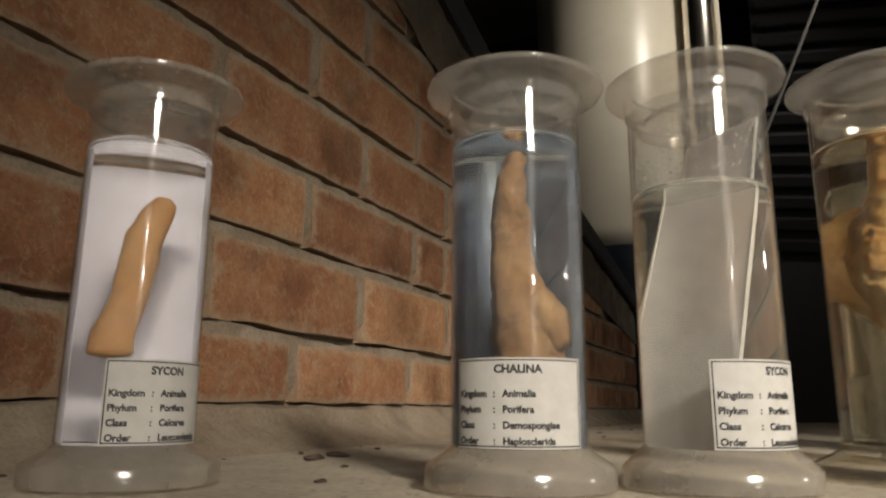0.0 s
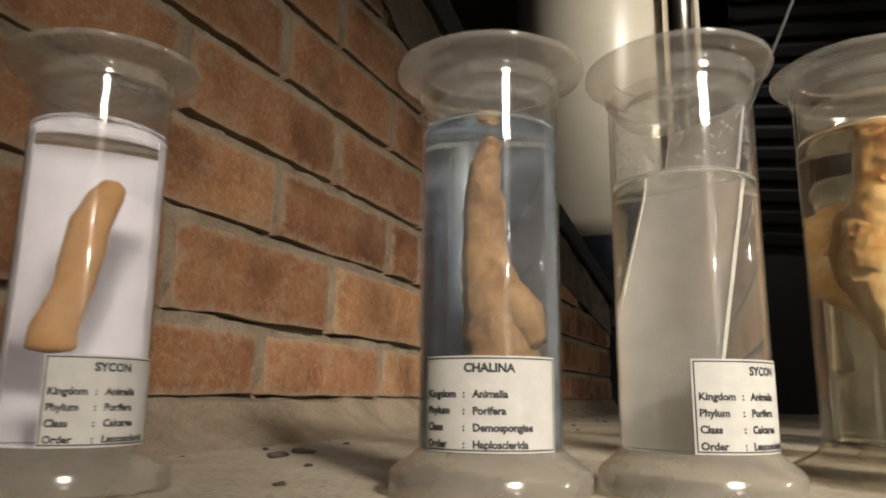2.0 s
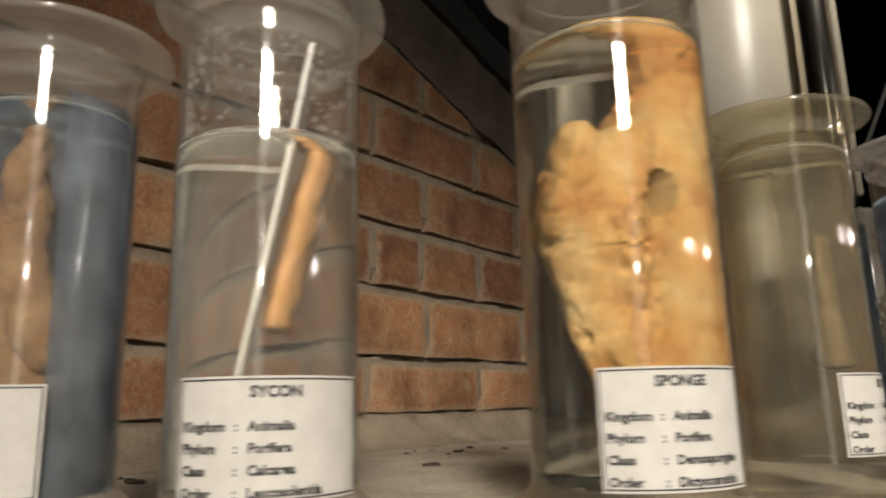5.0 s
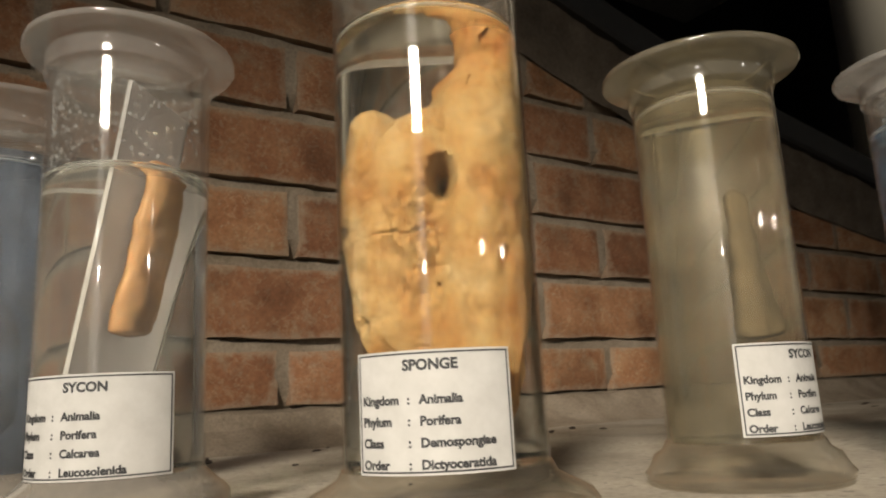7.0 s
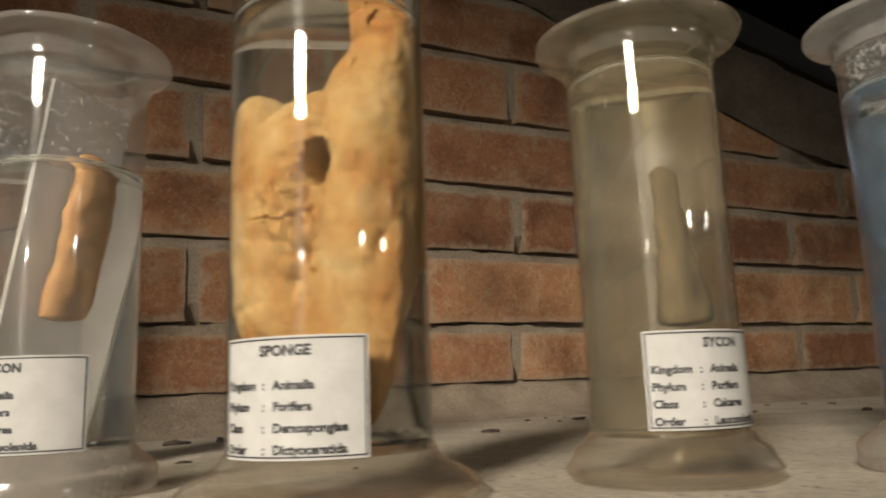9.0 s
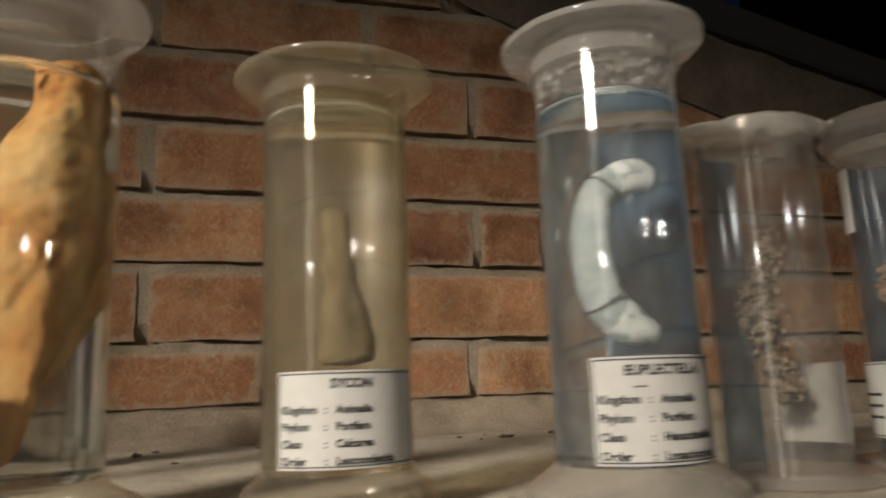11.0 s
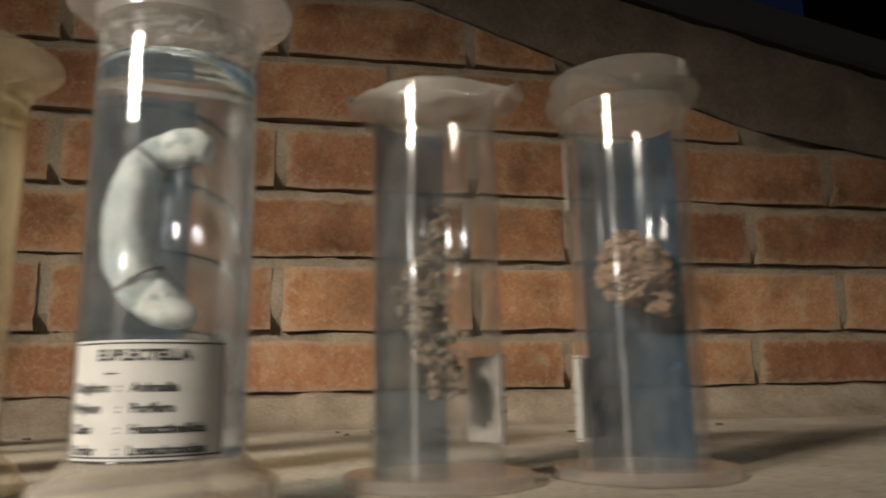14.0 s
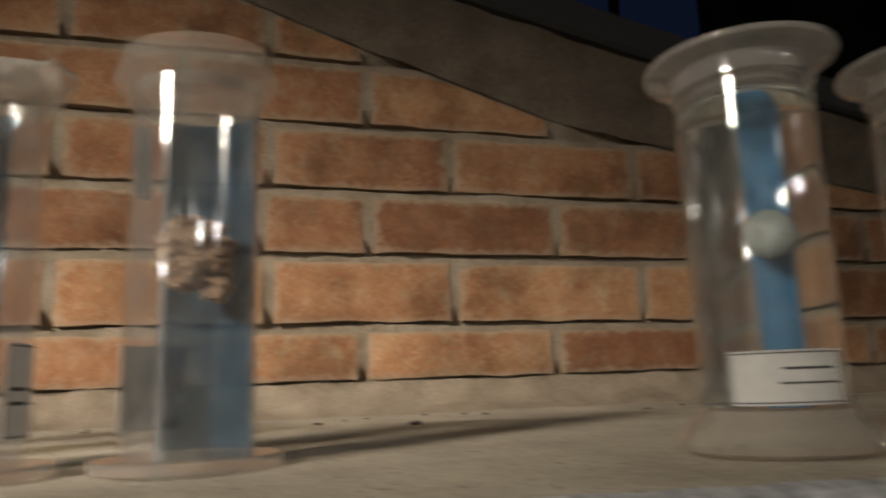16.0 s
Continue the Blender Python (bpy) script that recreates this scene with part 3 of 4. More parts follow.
window = empty("window_1", -2.98, 2.95, 1.62)
part("window_frame", join(box(0, 0.04, -0.62, -0.56, 0, 1.1), box(0, 0.04, 0.56, 0.62, 0, 1.1), box(0, 0.04, -0.56, 0.56, 0, 0.06), box(0, 0.04, -0.56, 0.56, 1.04, 1.1), box(0, 0.035, -0.03, 0.03, 0.06, 1.04)), DARK, window, smooth=False)
mat, nt, out = material("night_sky_pane")
em = add(nt, "ShaderNodeEmission", Color=(0.10, 0.16, 0.42, 1), Strength=0.025)
nt.links.new(em.outputs[0], out.inputs["Surface"])
for a, b in ((-0.56, -0.03), (0.03, 0.56)):
    part("pane", box(0.012, 0.018, a, b, 0.06, 1.04), mat, window, smooth=False)
tagged(window, "dark window with a faint blue night glow", "window", kind="structure")


# ---- jars ----
def text_mesh(body, size):
    cu = bpy.data.curves.new("letters", "FONT")
    cu.body, cu.size, cu.offset = body, size, size * 0.044
    cu.resolution_u = 3
    ob = bpy.data.objects.new("letters", cu)
    scene.collection.objects.link(ob)
    bpy.context.view_layer.update()
    me = bpy.data.meshes.new_from_object(ob.evaluated_get(bpy.context.evaluated_depsgraph_get()))
    bpy.data.objects.remove(ob)
    bpy.data.curves.remove(cu)
    bm = bmesh.new()
    bm.from_mesh(me)
    bpy.data.meshes.remove(me)
    return bm


def bend(bm, r, az):
    """Wraps flat (x, y) round an upright axis: x along the circle from azimuth az, y up."""
    for v in bm.verts:
        a = radians(az) + v.co.x / r
        v.co = Vector((r * math.cos(a), r * math.sin(a), v.co.y))
    return bm


def flat_bar(x0, x1, y0, y1):
    bm = bmesh.new()
    n = max(1, int((x1 - x0) / 0.002))
    low = [bm.verts.new((x0 + (x1 - x0) * k / n, y0, 0)) for k in range(n + 1)]
    high = [bm.verts.new((x0 + (x1 - x0) * k / n, y1, 0)) for k in range(n + 1)]
    for k in range(n):
        bm.faces.new([low[k], low[k + 1], high[k + 1], high[k]])
    return bm


def put(bm, x, y):
    bmesh.ops.translate(bm, vec=(x, y, 0), verts=bm.verts)
    return bm


def squeeze(bm, width):
    xs = [v.co.x for v in bm.verts]
    k = width / (max(xs) - min(xs))
    for v in bm.verts:
        v.co.x *= k
    return bm


def paper_label(jar, r, az, half, z0, z1, title, rows, bars=(), tilt=0.0):
    """A printed paper label round the front of a jar, with a ruled border."""
    r += 0.0004
    paper = part("paper_label", curved_sheet(r, 0.0003, az, half, z0, z1), PAPER, jar, "white printed paper label")
    w = r * radians(2 * half)
    h = z1 - z0
    r += 0.00012
    t = 0.00055
    m = 0.0007
    rule = join(flat_bar(-w / 2 + m, w / 2 - m, h - m - t, h - m), flat_bar(-w / 2 + m, w / 2 - m, m, m + t), flat_bar(-w / 2 + m, -w / 2 + m + t, m, h - m), flat_bar(w / 2 - m - t, w / 2 - m, m, h - m))
    part("ruled_border", bend(put(rule, 0, z0), r, az), INK, paper)
    pieces = []
    if title:
        bm = text_mesh(title, 0.0047)
        xs = [v.co.x for v in bm.verts]
        pieces.append(put(bm, -(max(xs) + min(xs)) / 2, h - 0.0062))
    for k, (left, right) in enumerate(rows):
        y = h * (0.565 - 0.172 * k)
        pieces.append(put(text_mesh(left, 0.0040), -w / 2 + 0.0022, y))
        pieces.append(put(text_mesh(":", 0.0040), -w / 2 + 0.0195, y))
        bm = text_mesh(right, 0.0040)
        xs = [v.co.x for v in bm.verts]
        room = w - 0.0235 - 0.0015
        if max(xs) > room:
            squeeze(bm, room)
        pieces.append(put(bm, -w / 2 + 0.0235, y))
    for x0, x1, y0, y1 in bars:
        pieces.append(flat_bar(-w / 2 + x0 * w, -w / 2 + x1 * w, y0 * h, y1 * h))
    if pieces:
        part("lettering", bend(put(join(*pieces), 0, z0), r, az), INK, paper)
    return paper


def foot_profile(r, tube):
    return [(0, 0), (r - 0.001, 0), (r, 0.001), (r, 0.0085), (r - 0.0015, 0.0105), (tube + 0.0025, 0.0155), (tube + 0.0006, 0.0175), (tube - 0.004, 0.0175), (0, 0.0172)]


def round_foot(r, tube):
    return [(0, 0), (r - 0.004, 0), (r - 0.0008, 0.0016), (r, 0.0042), (r - 0.0025, 0.0075), (tube + 0.006, 0.0112), (tube + 0.0022, 0.0135), (tube + 0.0008, 0.0165), (tube - 0.004, 0.0165), (0, 0.0150)]


def disc_foot(r, tube):
    return [(0, 0), (r - 0.0008, 0), (r, 0.0008), (r, 0.0042), (r - 0.0008, 0.0050), (tube + 0.0010, 0.0054), (tube - 0.004, 0.0054), (0, 0.0052)]


def flange_lid(r, tube, depth=0.009):
    """A stopper with a wide flange and a plug that reaches into the tube."""
    inner = tube - 0.0030
    return [(0, 0.0105), (r - 0.013, 0.0105), (r - 0.0125, 0.0122), (r - 0.010, 0.0124), (r - 0.0015, 0.0108), (r - 0.0002, 0.0100), (r, 0.0088), (r - 0.0006, 0.0076), (tube + 0.0050, 0.0058), (tube + 0.0020, 0.0046), (tube + 0.0012, 0.0020), (tube + 0.0012, -0.0030), (tube + 0.0002, -0.0032), (inner, -0.0031), (inner - 0.0006, -depth), (inner - 0.0026, -depth - 0.0008), (inner - 0.0040, -depth + 0.0030), (inner - 0.0060, -depth + 0.0046), (0, -depth + 0.0040)]


def jar(name, x, y, tube_r, z_tube, foot, foot_mat, tube_mat, label, lid=None, lid_mat=None, lid_tilt=(0, 0), lid_label="", wall=0.0018, floor_z=0.0172):
    top = empty(name, x, y)
    part("foot", lathe(foot, 80), foot_mat, top, "thick clear foot")
    part("tube", ring_tube(tube_r, wall, floor_z, z_tube), tube_mat, top)
    if lid:
        ob = part("lid", lathe(lid, 80, 0.012, x * 50), lid_mat, top, lid_label)
        ob.matrix_local = pose(0, 0, z_tube + 0.0033, lid_tilt[0], lid_tilt[1], 0)
    return tagged(top, label, "specimen jar", "row of specimen jars")


def liquid(top, r, z0, z1, mat, label):
    """The filling, which climbs the wall at its rim; a milky ring there is painted for the glint."""
    # the body reaches into the wall, which bends light much as the liquid does
    w = r + 0.0012
    ob = part("liquid", lathe([(0, z0), (w - 0.001, z0), (w, z0 + 0.001), (w, z1 + 0.0014), (r - 0.0006, z1 + 0.0008), (r - 0.002, z1), (0, z1)], 128), mat, top, label)
    ob.visible_shadow = False
    part("meniscus_glint", lathe_closed([(r - 0.0002, z1 + 0.0022), (r - 0.0002, z1 + 0.0004), (r - 0.0014, z1 - 0.0001), (r - 0.0009, z1 + 0.0009)], 72), MENISCUS_GLINT, ob, "milky ring painted for the glint of the liquid rim")
    return ob


def drops(top, r, z0, z1, count, az, half, seed, big=0.0011):
    rng = random.Random(seed)
    meshes = []
    for k in range(count):
        a = radians(az + rng.uniform(-half, half))
        s = rng.uniform(0.25, 1) ** 2 * big
        meshes.append(lump(r * math.cos(a), r * math.sin(a), rng.uniform(z0, z1), s + 0.0002, 0.1, 60, k, 1, rng.uniform(0.9, 1.6)))
    ob = part("condensation", join(*meshes), DROPS, top, "beads of condensation")
    ob["kind"] = "stuff"
    return ob


def card(x, y, r, az, half, z0, z1, mat, label, seed=0, sway=0.0006):
    ob = finish("backing_sheet", curved_sheet(r, 0.0005, az, half, z0, z1, 10, sway, seed), mat)
    ob.matrix_world = pose(x, y, 0)
    return tagged(ob, label, "backing sheet")


def stand(ob, x, y, az, slim=1.0):
    """Sets a specimen in its jar: its x runs to the right of somebody who stands at azimuth az, its -y towards them; slim: its width in truth, which the full jar magnifies."""
    ob.matrix_world = pose(x, y, 0, 0, 0, az + 90) @ Matrix.Diagonal((slim, 1, 1, 1))
    return ob


SYCON = [("Kingdom", "Animalia"), ("Phylum", "Porifera"), ("Class", "Calcarea"), ("Order", "Leucosolenida")]

# the calcareous sponge on white card
x, y = -0.2724, 0.2515
j = jar("specimen_jar", x, y, 0.0292, 0.172, foot_profile(0.042, 0.0292), FOOT, TUBE_DUSTY, "clear plastic jar with white card and tan sponge, gel sealed",
        flange_lid(0.0420, 0.0292, 0.006), LID_GEL, (1.5, -2.0), "cloudy lid sealed with gel")
liquid(j, 0.0273, 0.0176, 0.152, CLEAR_LIQUID, "clear preserving spirit")
paper_label(j, 0.0292, -12, 51, 0.0178, 0.0535, "SYCON", SYCON)
card(x, y, 0.0275, 137, 118, 0.0178, 0.150, WHITE_CARD, "white card behind the sponge in the jar")
s = finish("sponge_specimen", loft([(-0.0075, -0.012, 0.054, 0.0088), (-0.0070, -0.012, 0.064, 0.0082), (-0.0030, -0.012, 0.078, 0.0066), (-0.0005, -0.012, 0.095, 0.0072), (0.0012, -0.012, 0.108, 0.0072), (0.0050, -0.012, 0.120, 0.0062), (0.0096, -0.012, 0.1285, 0.0044)], rough=0.0006, freq=150, seed=3, flat=0.6), ORANGE_SKIN)
tagged(stand(s, x, y, -48, 1.0), "smooth tan finger sponge tied to a white card", "sponge")

# the tall tan sponge on blue card
x, y = -0.1091, 0.3202
j = jar("specimen_jar", x, y, 0.0304, 0.1720, foot_profile(0.042, 0.0304), FOOT, TUBE, "clear plastic jar with a blue sheet and tall tan sponge",
        flange_lid(0.0427, 0.0304, 0.009), LID, (0.3, 0.4), "milky flanged lid")
liquid(j, 0.0285, 0.0176, 0.154, BLUE_LIQUID, "clear preserving spirit")
paper_label(j, 0.0304, -71, 56, 0.0178, 0.0545, "CHALINA", [("Kingdom", "Animalia"), ("Phylum", "Porifera"), ("Class", "Demospongiae"), ("Order", "Haplosclerida")])
card(x, y, 0.0277, 98, 114, 0.0178, 0.160, SMOKE_FILM, "grey blue translucent sheet behind the sponge in the jar", 4)
s = finish("sponge_specimen", join(
    loft([(0.0035, -0.006, 0.030, 0.0130), (0.0040, -0.006, 0.050, 0.0155), (0.0036, -0.006, 0.068, 0.0158), (0.0005, -0.006, 0.083, 0.0132), (-0.0026, -0.006, 0.096, 0.0100), (-0.0030, -0.006, 0.110, 0.0088), (-0.0032, -0.006, 0.121, 0.0086), (-0.0026, -0.006, 0.133, 0.0074), (-0.0008, -0.006, 0.144, 0.0054), (0.0008, -0.006, 0.1505, 0.0030)], 48, 90, 0.0018, 130, 5, 0.8),
    loft([(0.0060, -0.008, 0.084, 0.007), (0.0110, -0.009, 0.074, 0.0105), (0.0170, -0.009, 0.066, 0.0098), (0.0220, -0.009, 0.060, 0.005)], 32, 40, 0.0014, 140, 8)), TAN_SPONGE)
tagged(stand(s, x, y, -66, 0.80), "tall tan finger sponge with a side lobe", "sponge")

# the second calcareous sponge, on a leaning frosted plate
x, y = -0.0301, 0.3619
j = jar("specimen_jar", x, y, 0.0322, 0.1765, foot_profile(0.042, 0.0322), FOOT, TUBE, "clear plastic jar half filled, with a leaning plate inside",
        flange_lid(0.0425, 0.0322, 0.010), LID, (-1.5, -1.2), "milky flanged lid")
liquid(j, 0.0303, 0.0176, 0.1325, GREY_LIQUID, "slightly cloudy preserving spirit")
paper_label(j, 0.0322, -31.5, 55.5, 0.0178, 0.0545, "SYCON", SYCON)
drops(j, 0.0290, 0.137, 0.172, 420, -60, 120, 5, 0.0006)
plate = empty("plastic_plate", x, y)
LEAN = Vector((0.137, 0.127, 1.0))
ALONG = Vector((math.cos(radians(139)), math.sin(radians(139)), 0))
FACE = Vector((math.cos(radians(49)), math.sin(radians(49)), 0))


def slab(u0, u1, n0, n1, z0, z1):
    """A leaning board: u along its width, n through it, on the slant of the plate."""
    bm = bmesh.new()
    bmesh.ops.create_cube(bm, size=1.0)
    for v in bm.verts:
        z = z1 if v.co.z > 0 else z0
        v.co = LEAN * (z - 0.09) + Vector((0, 0, 0.09)) + ALONG * (u1 if v.co.x > 0 else u0) + FACE * (n1 if v.co.y > 0 else n0)
    bmesh.ops.recalc_face_normals(bm, faces=bm.faces)
    return bm


part("sheet", slab(-0.0232, 0.0232, -0.0005, 0.0005, 0.0180, 0.168), MIST, plate, smooth=False)
for u in (-0.0232, 0.0226):
    part("edge_strip", slab(u, u + 0.0005, -0.0009, 0.0009, 0.0180, 0.168), PLATE_EDGE, plate, "pale cut edge", smooth=False)
tagged(plate, "frosted plastic plate leaning inside the half filled jar", "plate")
spine = []
for z, r, u in ((0.069, 0.0082, -0.001), (0.077, 0.0090, -0.001), (0.090, 0.0080, 0.0), (0.103, 0.0086, 0.0004), (0.115, 0.0085, 0.0002), (0.127, 0.0078, 0.0006), (0.137, 0.0082, 0.0012), (0.1415, 0.0066, 0.0014)):
    p = LEAN * (z - 0.09) + Vector((0, 0, 0.09)) + ALONG * u + FACE * 0.0056
    spine.append((p.x, p.y, p.z, r * 1.10))
s = finish("sponge_specimen", loft(spine, 32, 50, 0.0011, 140, 13, 0.50, 139), ORANGE_SKIN)
s.matrix_world = pose(x, y, 0)
tagged(s, "slender orange sponge tied to a frosted plate", "sponge")

# the large golden sponge
x, y = 0.0602, 0.4550
j = jar("specimen_jar", x, y, 0.0368, 0.2020, round_foot(0.053, 0.0368), FOOT_GLASS, GLASS, "wide glass jar filled by a large golden sponge",
        flange_lid(0.0475, 0.0368, 0.014), LID, (0.4, -0.6), "milky flanged lid", 0.0020, 0.0162)
liquid(j, 0.0347, 0.0166, 0.1755, CLEAR_LIQUID, "clear preserving spirit")
paper_label(j, 0.0368, -39.5, 42, 0.0165, 0.0550, "SPONGE", [("Kingdom", "Animalia"), ("Phylum", "Porifera"), ("Class", "Demospongiae"), ("Order", "Dictyoceratida")])
# lobes as seen from azimuth -30
lobes = [
    loft([(-0.008, -0.006, 0.028, 0.006), (-0.008, -0.007, 0.042, 0.016), (-0.006, -0.006, 0.060, 0.027), (-0.005, -0.005, 0.092, 0.033), (-0.006, -0.004, 0.114, 0.034), (-0.009, -0.003, 0.133, 0.027), (-0.012, -0.003, 0.142, 0.014)], 96, 150, 0.0020, 60, 21, 0.62),
    loft([(0.004, -0.006, 0.022, 0.016), (0.010, -0.006, 0.050, 0.022), (0.014, -0.004, 0.085, 0.0255), (0.016, -0.003, 0.115, 0.0255), (0.020, -0.002, 0.140, 0.0215), (0.025, 0.000, 0.158, 0.0165), (0.027, 0.001, 0.178, 0.0165), (0.027, 0.001, 0.1835, 0.0130), (0.027, 0.001, 0.187, 0.0060)], 80, 150, 0.0020, 70, 24, 0.85),
    loft([(-0.024, -0.008, 0.100, 0.009), (-0.025, -0.008, 0.122, 0.0115), (-0.024, -0.008, 0.138, 0.0095), (-0.023, -0.008, 0.1445, 0.005)], 40, 50, 0.0016, 100, 27),
    loft([(-0.004, -0.012, 0.118, 0.011), (0.002, -0.010, 0.133, 0.0110), (0.006, -0.009, 0.143, 0.006)], 40, 40, 0.0014, 100, 29),
    loft([(0.020, 0.012, 0.050, 0.008), (0.020, 0.018, 0.085, 0.0115), (0.020, 0.019, 0.120, 0.0105), (0.018, 0.018, 0.146, 0.006)], 40, 50, 0.0016, 90, 33),
]
big = join(*lobes)
for v in big.verts:
    p = v.co
    away = Vector((p.x, p.y, 0)).normalized()
    torn = max(0.0, 1 - ((p.x + 0.010) / 0.016) ** 2 - ((p.z - 0.088) / 0.034) ** 2) if p.y < 0 else 0.0
    pit = noise.noise(p * 85 + Vector((7, 0, 0)))
    tear = noise.noise(Vector((p.x * 190, p.y * 190, p.z * 110)) + Vector((3, 9, 1)))
    p += away * (0.0011 * noise.noise(p * 150) + 0.0007 * noise.noise(p * 420) - 0.014 * max(0.0, pit - 0.40) - torn * 0.009 * max(0.0, tear - 0.02) + torn * 0.0022 * noise.noise(p * 330) - (0.3 + torn) * 0.0042 * max(0.0, 1 - abs(noise.noise(Vector((p.x * 60, p.y * 60, p.z * 95)) + Vector((2, 5, 3)))) / 0.09) * max(0.0, 0.5 + noise.noise(p * 38)))
    if p.y < 0:
        # the hollow between the lobes, with a hole at its head
        p.y += 0.022 * max(0.0, 1 - ((p.x - 0.003) / 0.0055) ** 2 - ((p.z - 0.116) / 0.009) ** 2) + 0.006 * math.exp(-((p.x - 0.001 - 0.1 * (p.z - 0.10)) / 0.006) ** 2 - ((p.z - 0.095) / 0.035) ** 2)
    # below, the body thins to a blade that leans to the front
    low = min(1.0, max(0.0, (0.104 - p.z) / 0.055))
    p.y = p.y * (1 - 0.60 * low) - 0.011 * low
    q = math.hypot(0.76 * p.x, p.y)
    if q > 0.0338:
        p.x, p.y = p.x * 0.0338 / q, p.y * 0.0338 / q
s = finish("sponge_specimen", big, GOLD_SPONGE)
tagged(stand(s, x, y, -32, 0.76), "large lobed golden orange sponge with pits", "sponge")

# the olive sponge in murky spirit
x, y = 0.0925, 0.5808
j = jar("specimen_jar", x, y, 0.0303, 0.1650, round_foot(0.0405, 0.0303), FOOT_GLASS, GLASS, "glass jar full of murky yellow spirit with an olive sponge",
        flange_lid(0.0425, 0.0303, 0.006), LID_YELLOW, (0.8, 1.2), "yellowed flanged lid", 0.0020, 0.0162)
liquid(j, 0.0282, 0.0166, 0.158, MURKY, "murky yellow preserving spirit")
paper_label(j, 0.0303, 1, 55, 0.0190, 0.0540, "SYCON", SYCON)
# added milky sheet behind the sponge, so the bricks don't show through
part("murk_sheet", curved_sheet(0.0272, 0.0003, 150, 94, 0.0170, 0.156, 6), MURK_SHEET, j, "added milky sheet that veils the wall behind the sponge")
s = finish("sponge_specimen", loft([(0.0010, -0.010, 0.0560, 0.0110), (0.0005, -0.010, 0.0630, 0.0118), (-0.0010, -0.010, 0.080, 0.0088), (-0.0030, -0.010, 0.098, 0.0066), (-0.0045, -0.010, 0.112, 0.0054), (-0.0050, -0.010, 0.1165, 0.0046), (-0.0052, -0.010, 0.1190, 0.0022)], rough=0.0016, freq=110, seed=41, flat=0.55), OLIVE_SPONGE)
tagged(stand(s, x, y, 8, 0.84), "olive brown cone shaped sponge in murky spirit", "sponge")

# the glass sponge
x, y = 0.1461, 0.6810
j = jar("specimen_jar", x, y, 0.0283, 0.1672, foot_profile(0.0395, 0.0283), FOOT, TUBE, "clear plastic jar with a white curved glass sponge",
        flange_lid(0.0403, 0.0283, 0.006), LID_WHITE, (0.5, 1.0), "white flanged lid")
liquid(j, 0.0264, 0.0176, 0.1505, BLUE_LIQUID, "bluish preserving spirit")
paper_label(j, 0.0283, -3, 53, 0.0185, 0.0545, "EUPLECTELLA", [("Kingdom", "Animalia"), ("Phylum", "Porifera"), ("Class", "Hexactinellida"), ("Order", "Lyssacinosides")], [(0.28, 0.36, 0.71, 0.725)])
drops(j, 0.0264, 0.154, 0.168, 420, -10, 110, 9, 0.0009)
card(x, y, 0.0258, 122, 36, 0.0178, 0.147, BLUE_FILM, "translucent blue sheet beside the glass sponge", 7)
card(x, y, 0.0258, 216, 34, 0.0178, 0.148, BLUE_FILM, "translucent blue sheet beside the glass sponge", 9)
tube = [(0.0135, -0.004, 0.1215, 0.0046), (0.0065, -0.004, 0.1228, 0.0064), (-0.0025, -0.004, 0.1206, 0.0062), (-0.0095, -0.004, 0.114, 0.007), (-0.0123, -0.004, 0.1035, 0.008), (-0.0129, -0.004, 0.092, 0.0084), (-0.0111, -0.004, 0.0806, 0.0082), (-0.0055, -0.004, 0.0709, 0.0076), (0.0025, -0.004, 0.0656, 0.0064), (0.011, -0.004, 0.0628, 0.0032)]
s = empty("sponge_specimen", x, y)
stand(s, x, y, -6, 0.78)
part("body", loft(tube, 36, 90, 0.0006, 180, 51, 0.8, 0), WHITE_SPONGE, s)
TIP_SPONGE = rough_surface("pale_sponge_tip", [(0.3, (0.62, 0.64, 0.61)), (0.7, (0.78, 0.78, 0.74))], 120, 900, 0.6, 0.8, 0.001)
for run in (tube[:3], tube[7:]):
    part("tip", loft([(px, py, pz, pr * 1.05) for px, py, pz, pr in run], 36, 40, 0.0006, 180, 53, 0.8, 0), TIP_SPONGE, s, "whiter tip of the sponge")
for (ax, az_, r, lean) in ((-0.0060, 0.1178, 0.0073, 42), (-0.0085, 0.0757, 0.0086, -30)):
    ob = part("thread", lathe_closed([(r + 0.0005 * math.cos(q), 0.0005 * math.sin(q)) for q in np.linspace(0, 2 * math.pi, 8)[:-1]], 40), THREAD, s, "dark tying thread")
    ob.matrix_local = pose(ax, -0.004, az_, 0, lean, 0) @ Matrix.Diagonal((1, 0.85, 1, 1))
tagged(s, "white curved glass sponge tied with dark threads", "sponge")


# the two dry jars of coral
def coral(top_z, low_z, width, count, seed, centre=0.0):
    """A crumbly branch: a ragged core under many small grains, with gaps."""
    rng = random.Random(seed)
    meshes = []
    while len(meshes) < count:
        t = rng.random()
        z = low_z + (top_z - low_z) * t
        w = width * (0.35 + 0.65 * math.sin(math.pi * min(1, t * 1.1 + 0.06)))
        px, py = centre + 0.35 * width * math.sin(t * 7 + 1) + rng.gauss(0, 0.5) * w, rng.gauss(0, 0.0035)
        if noise.noise(Vector((px * 190, py * 120, z * 190))) < -0.12:
            continue
        meshes.append(lump(px, py, z, rng.uniform(0.0006, 0.0021), 0.8, 60, seed + len(meshes), 1, rng.uniform(0.7, 1.6)))
    return join(*meshes)


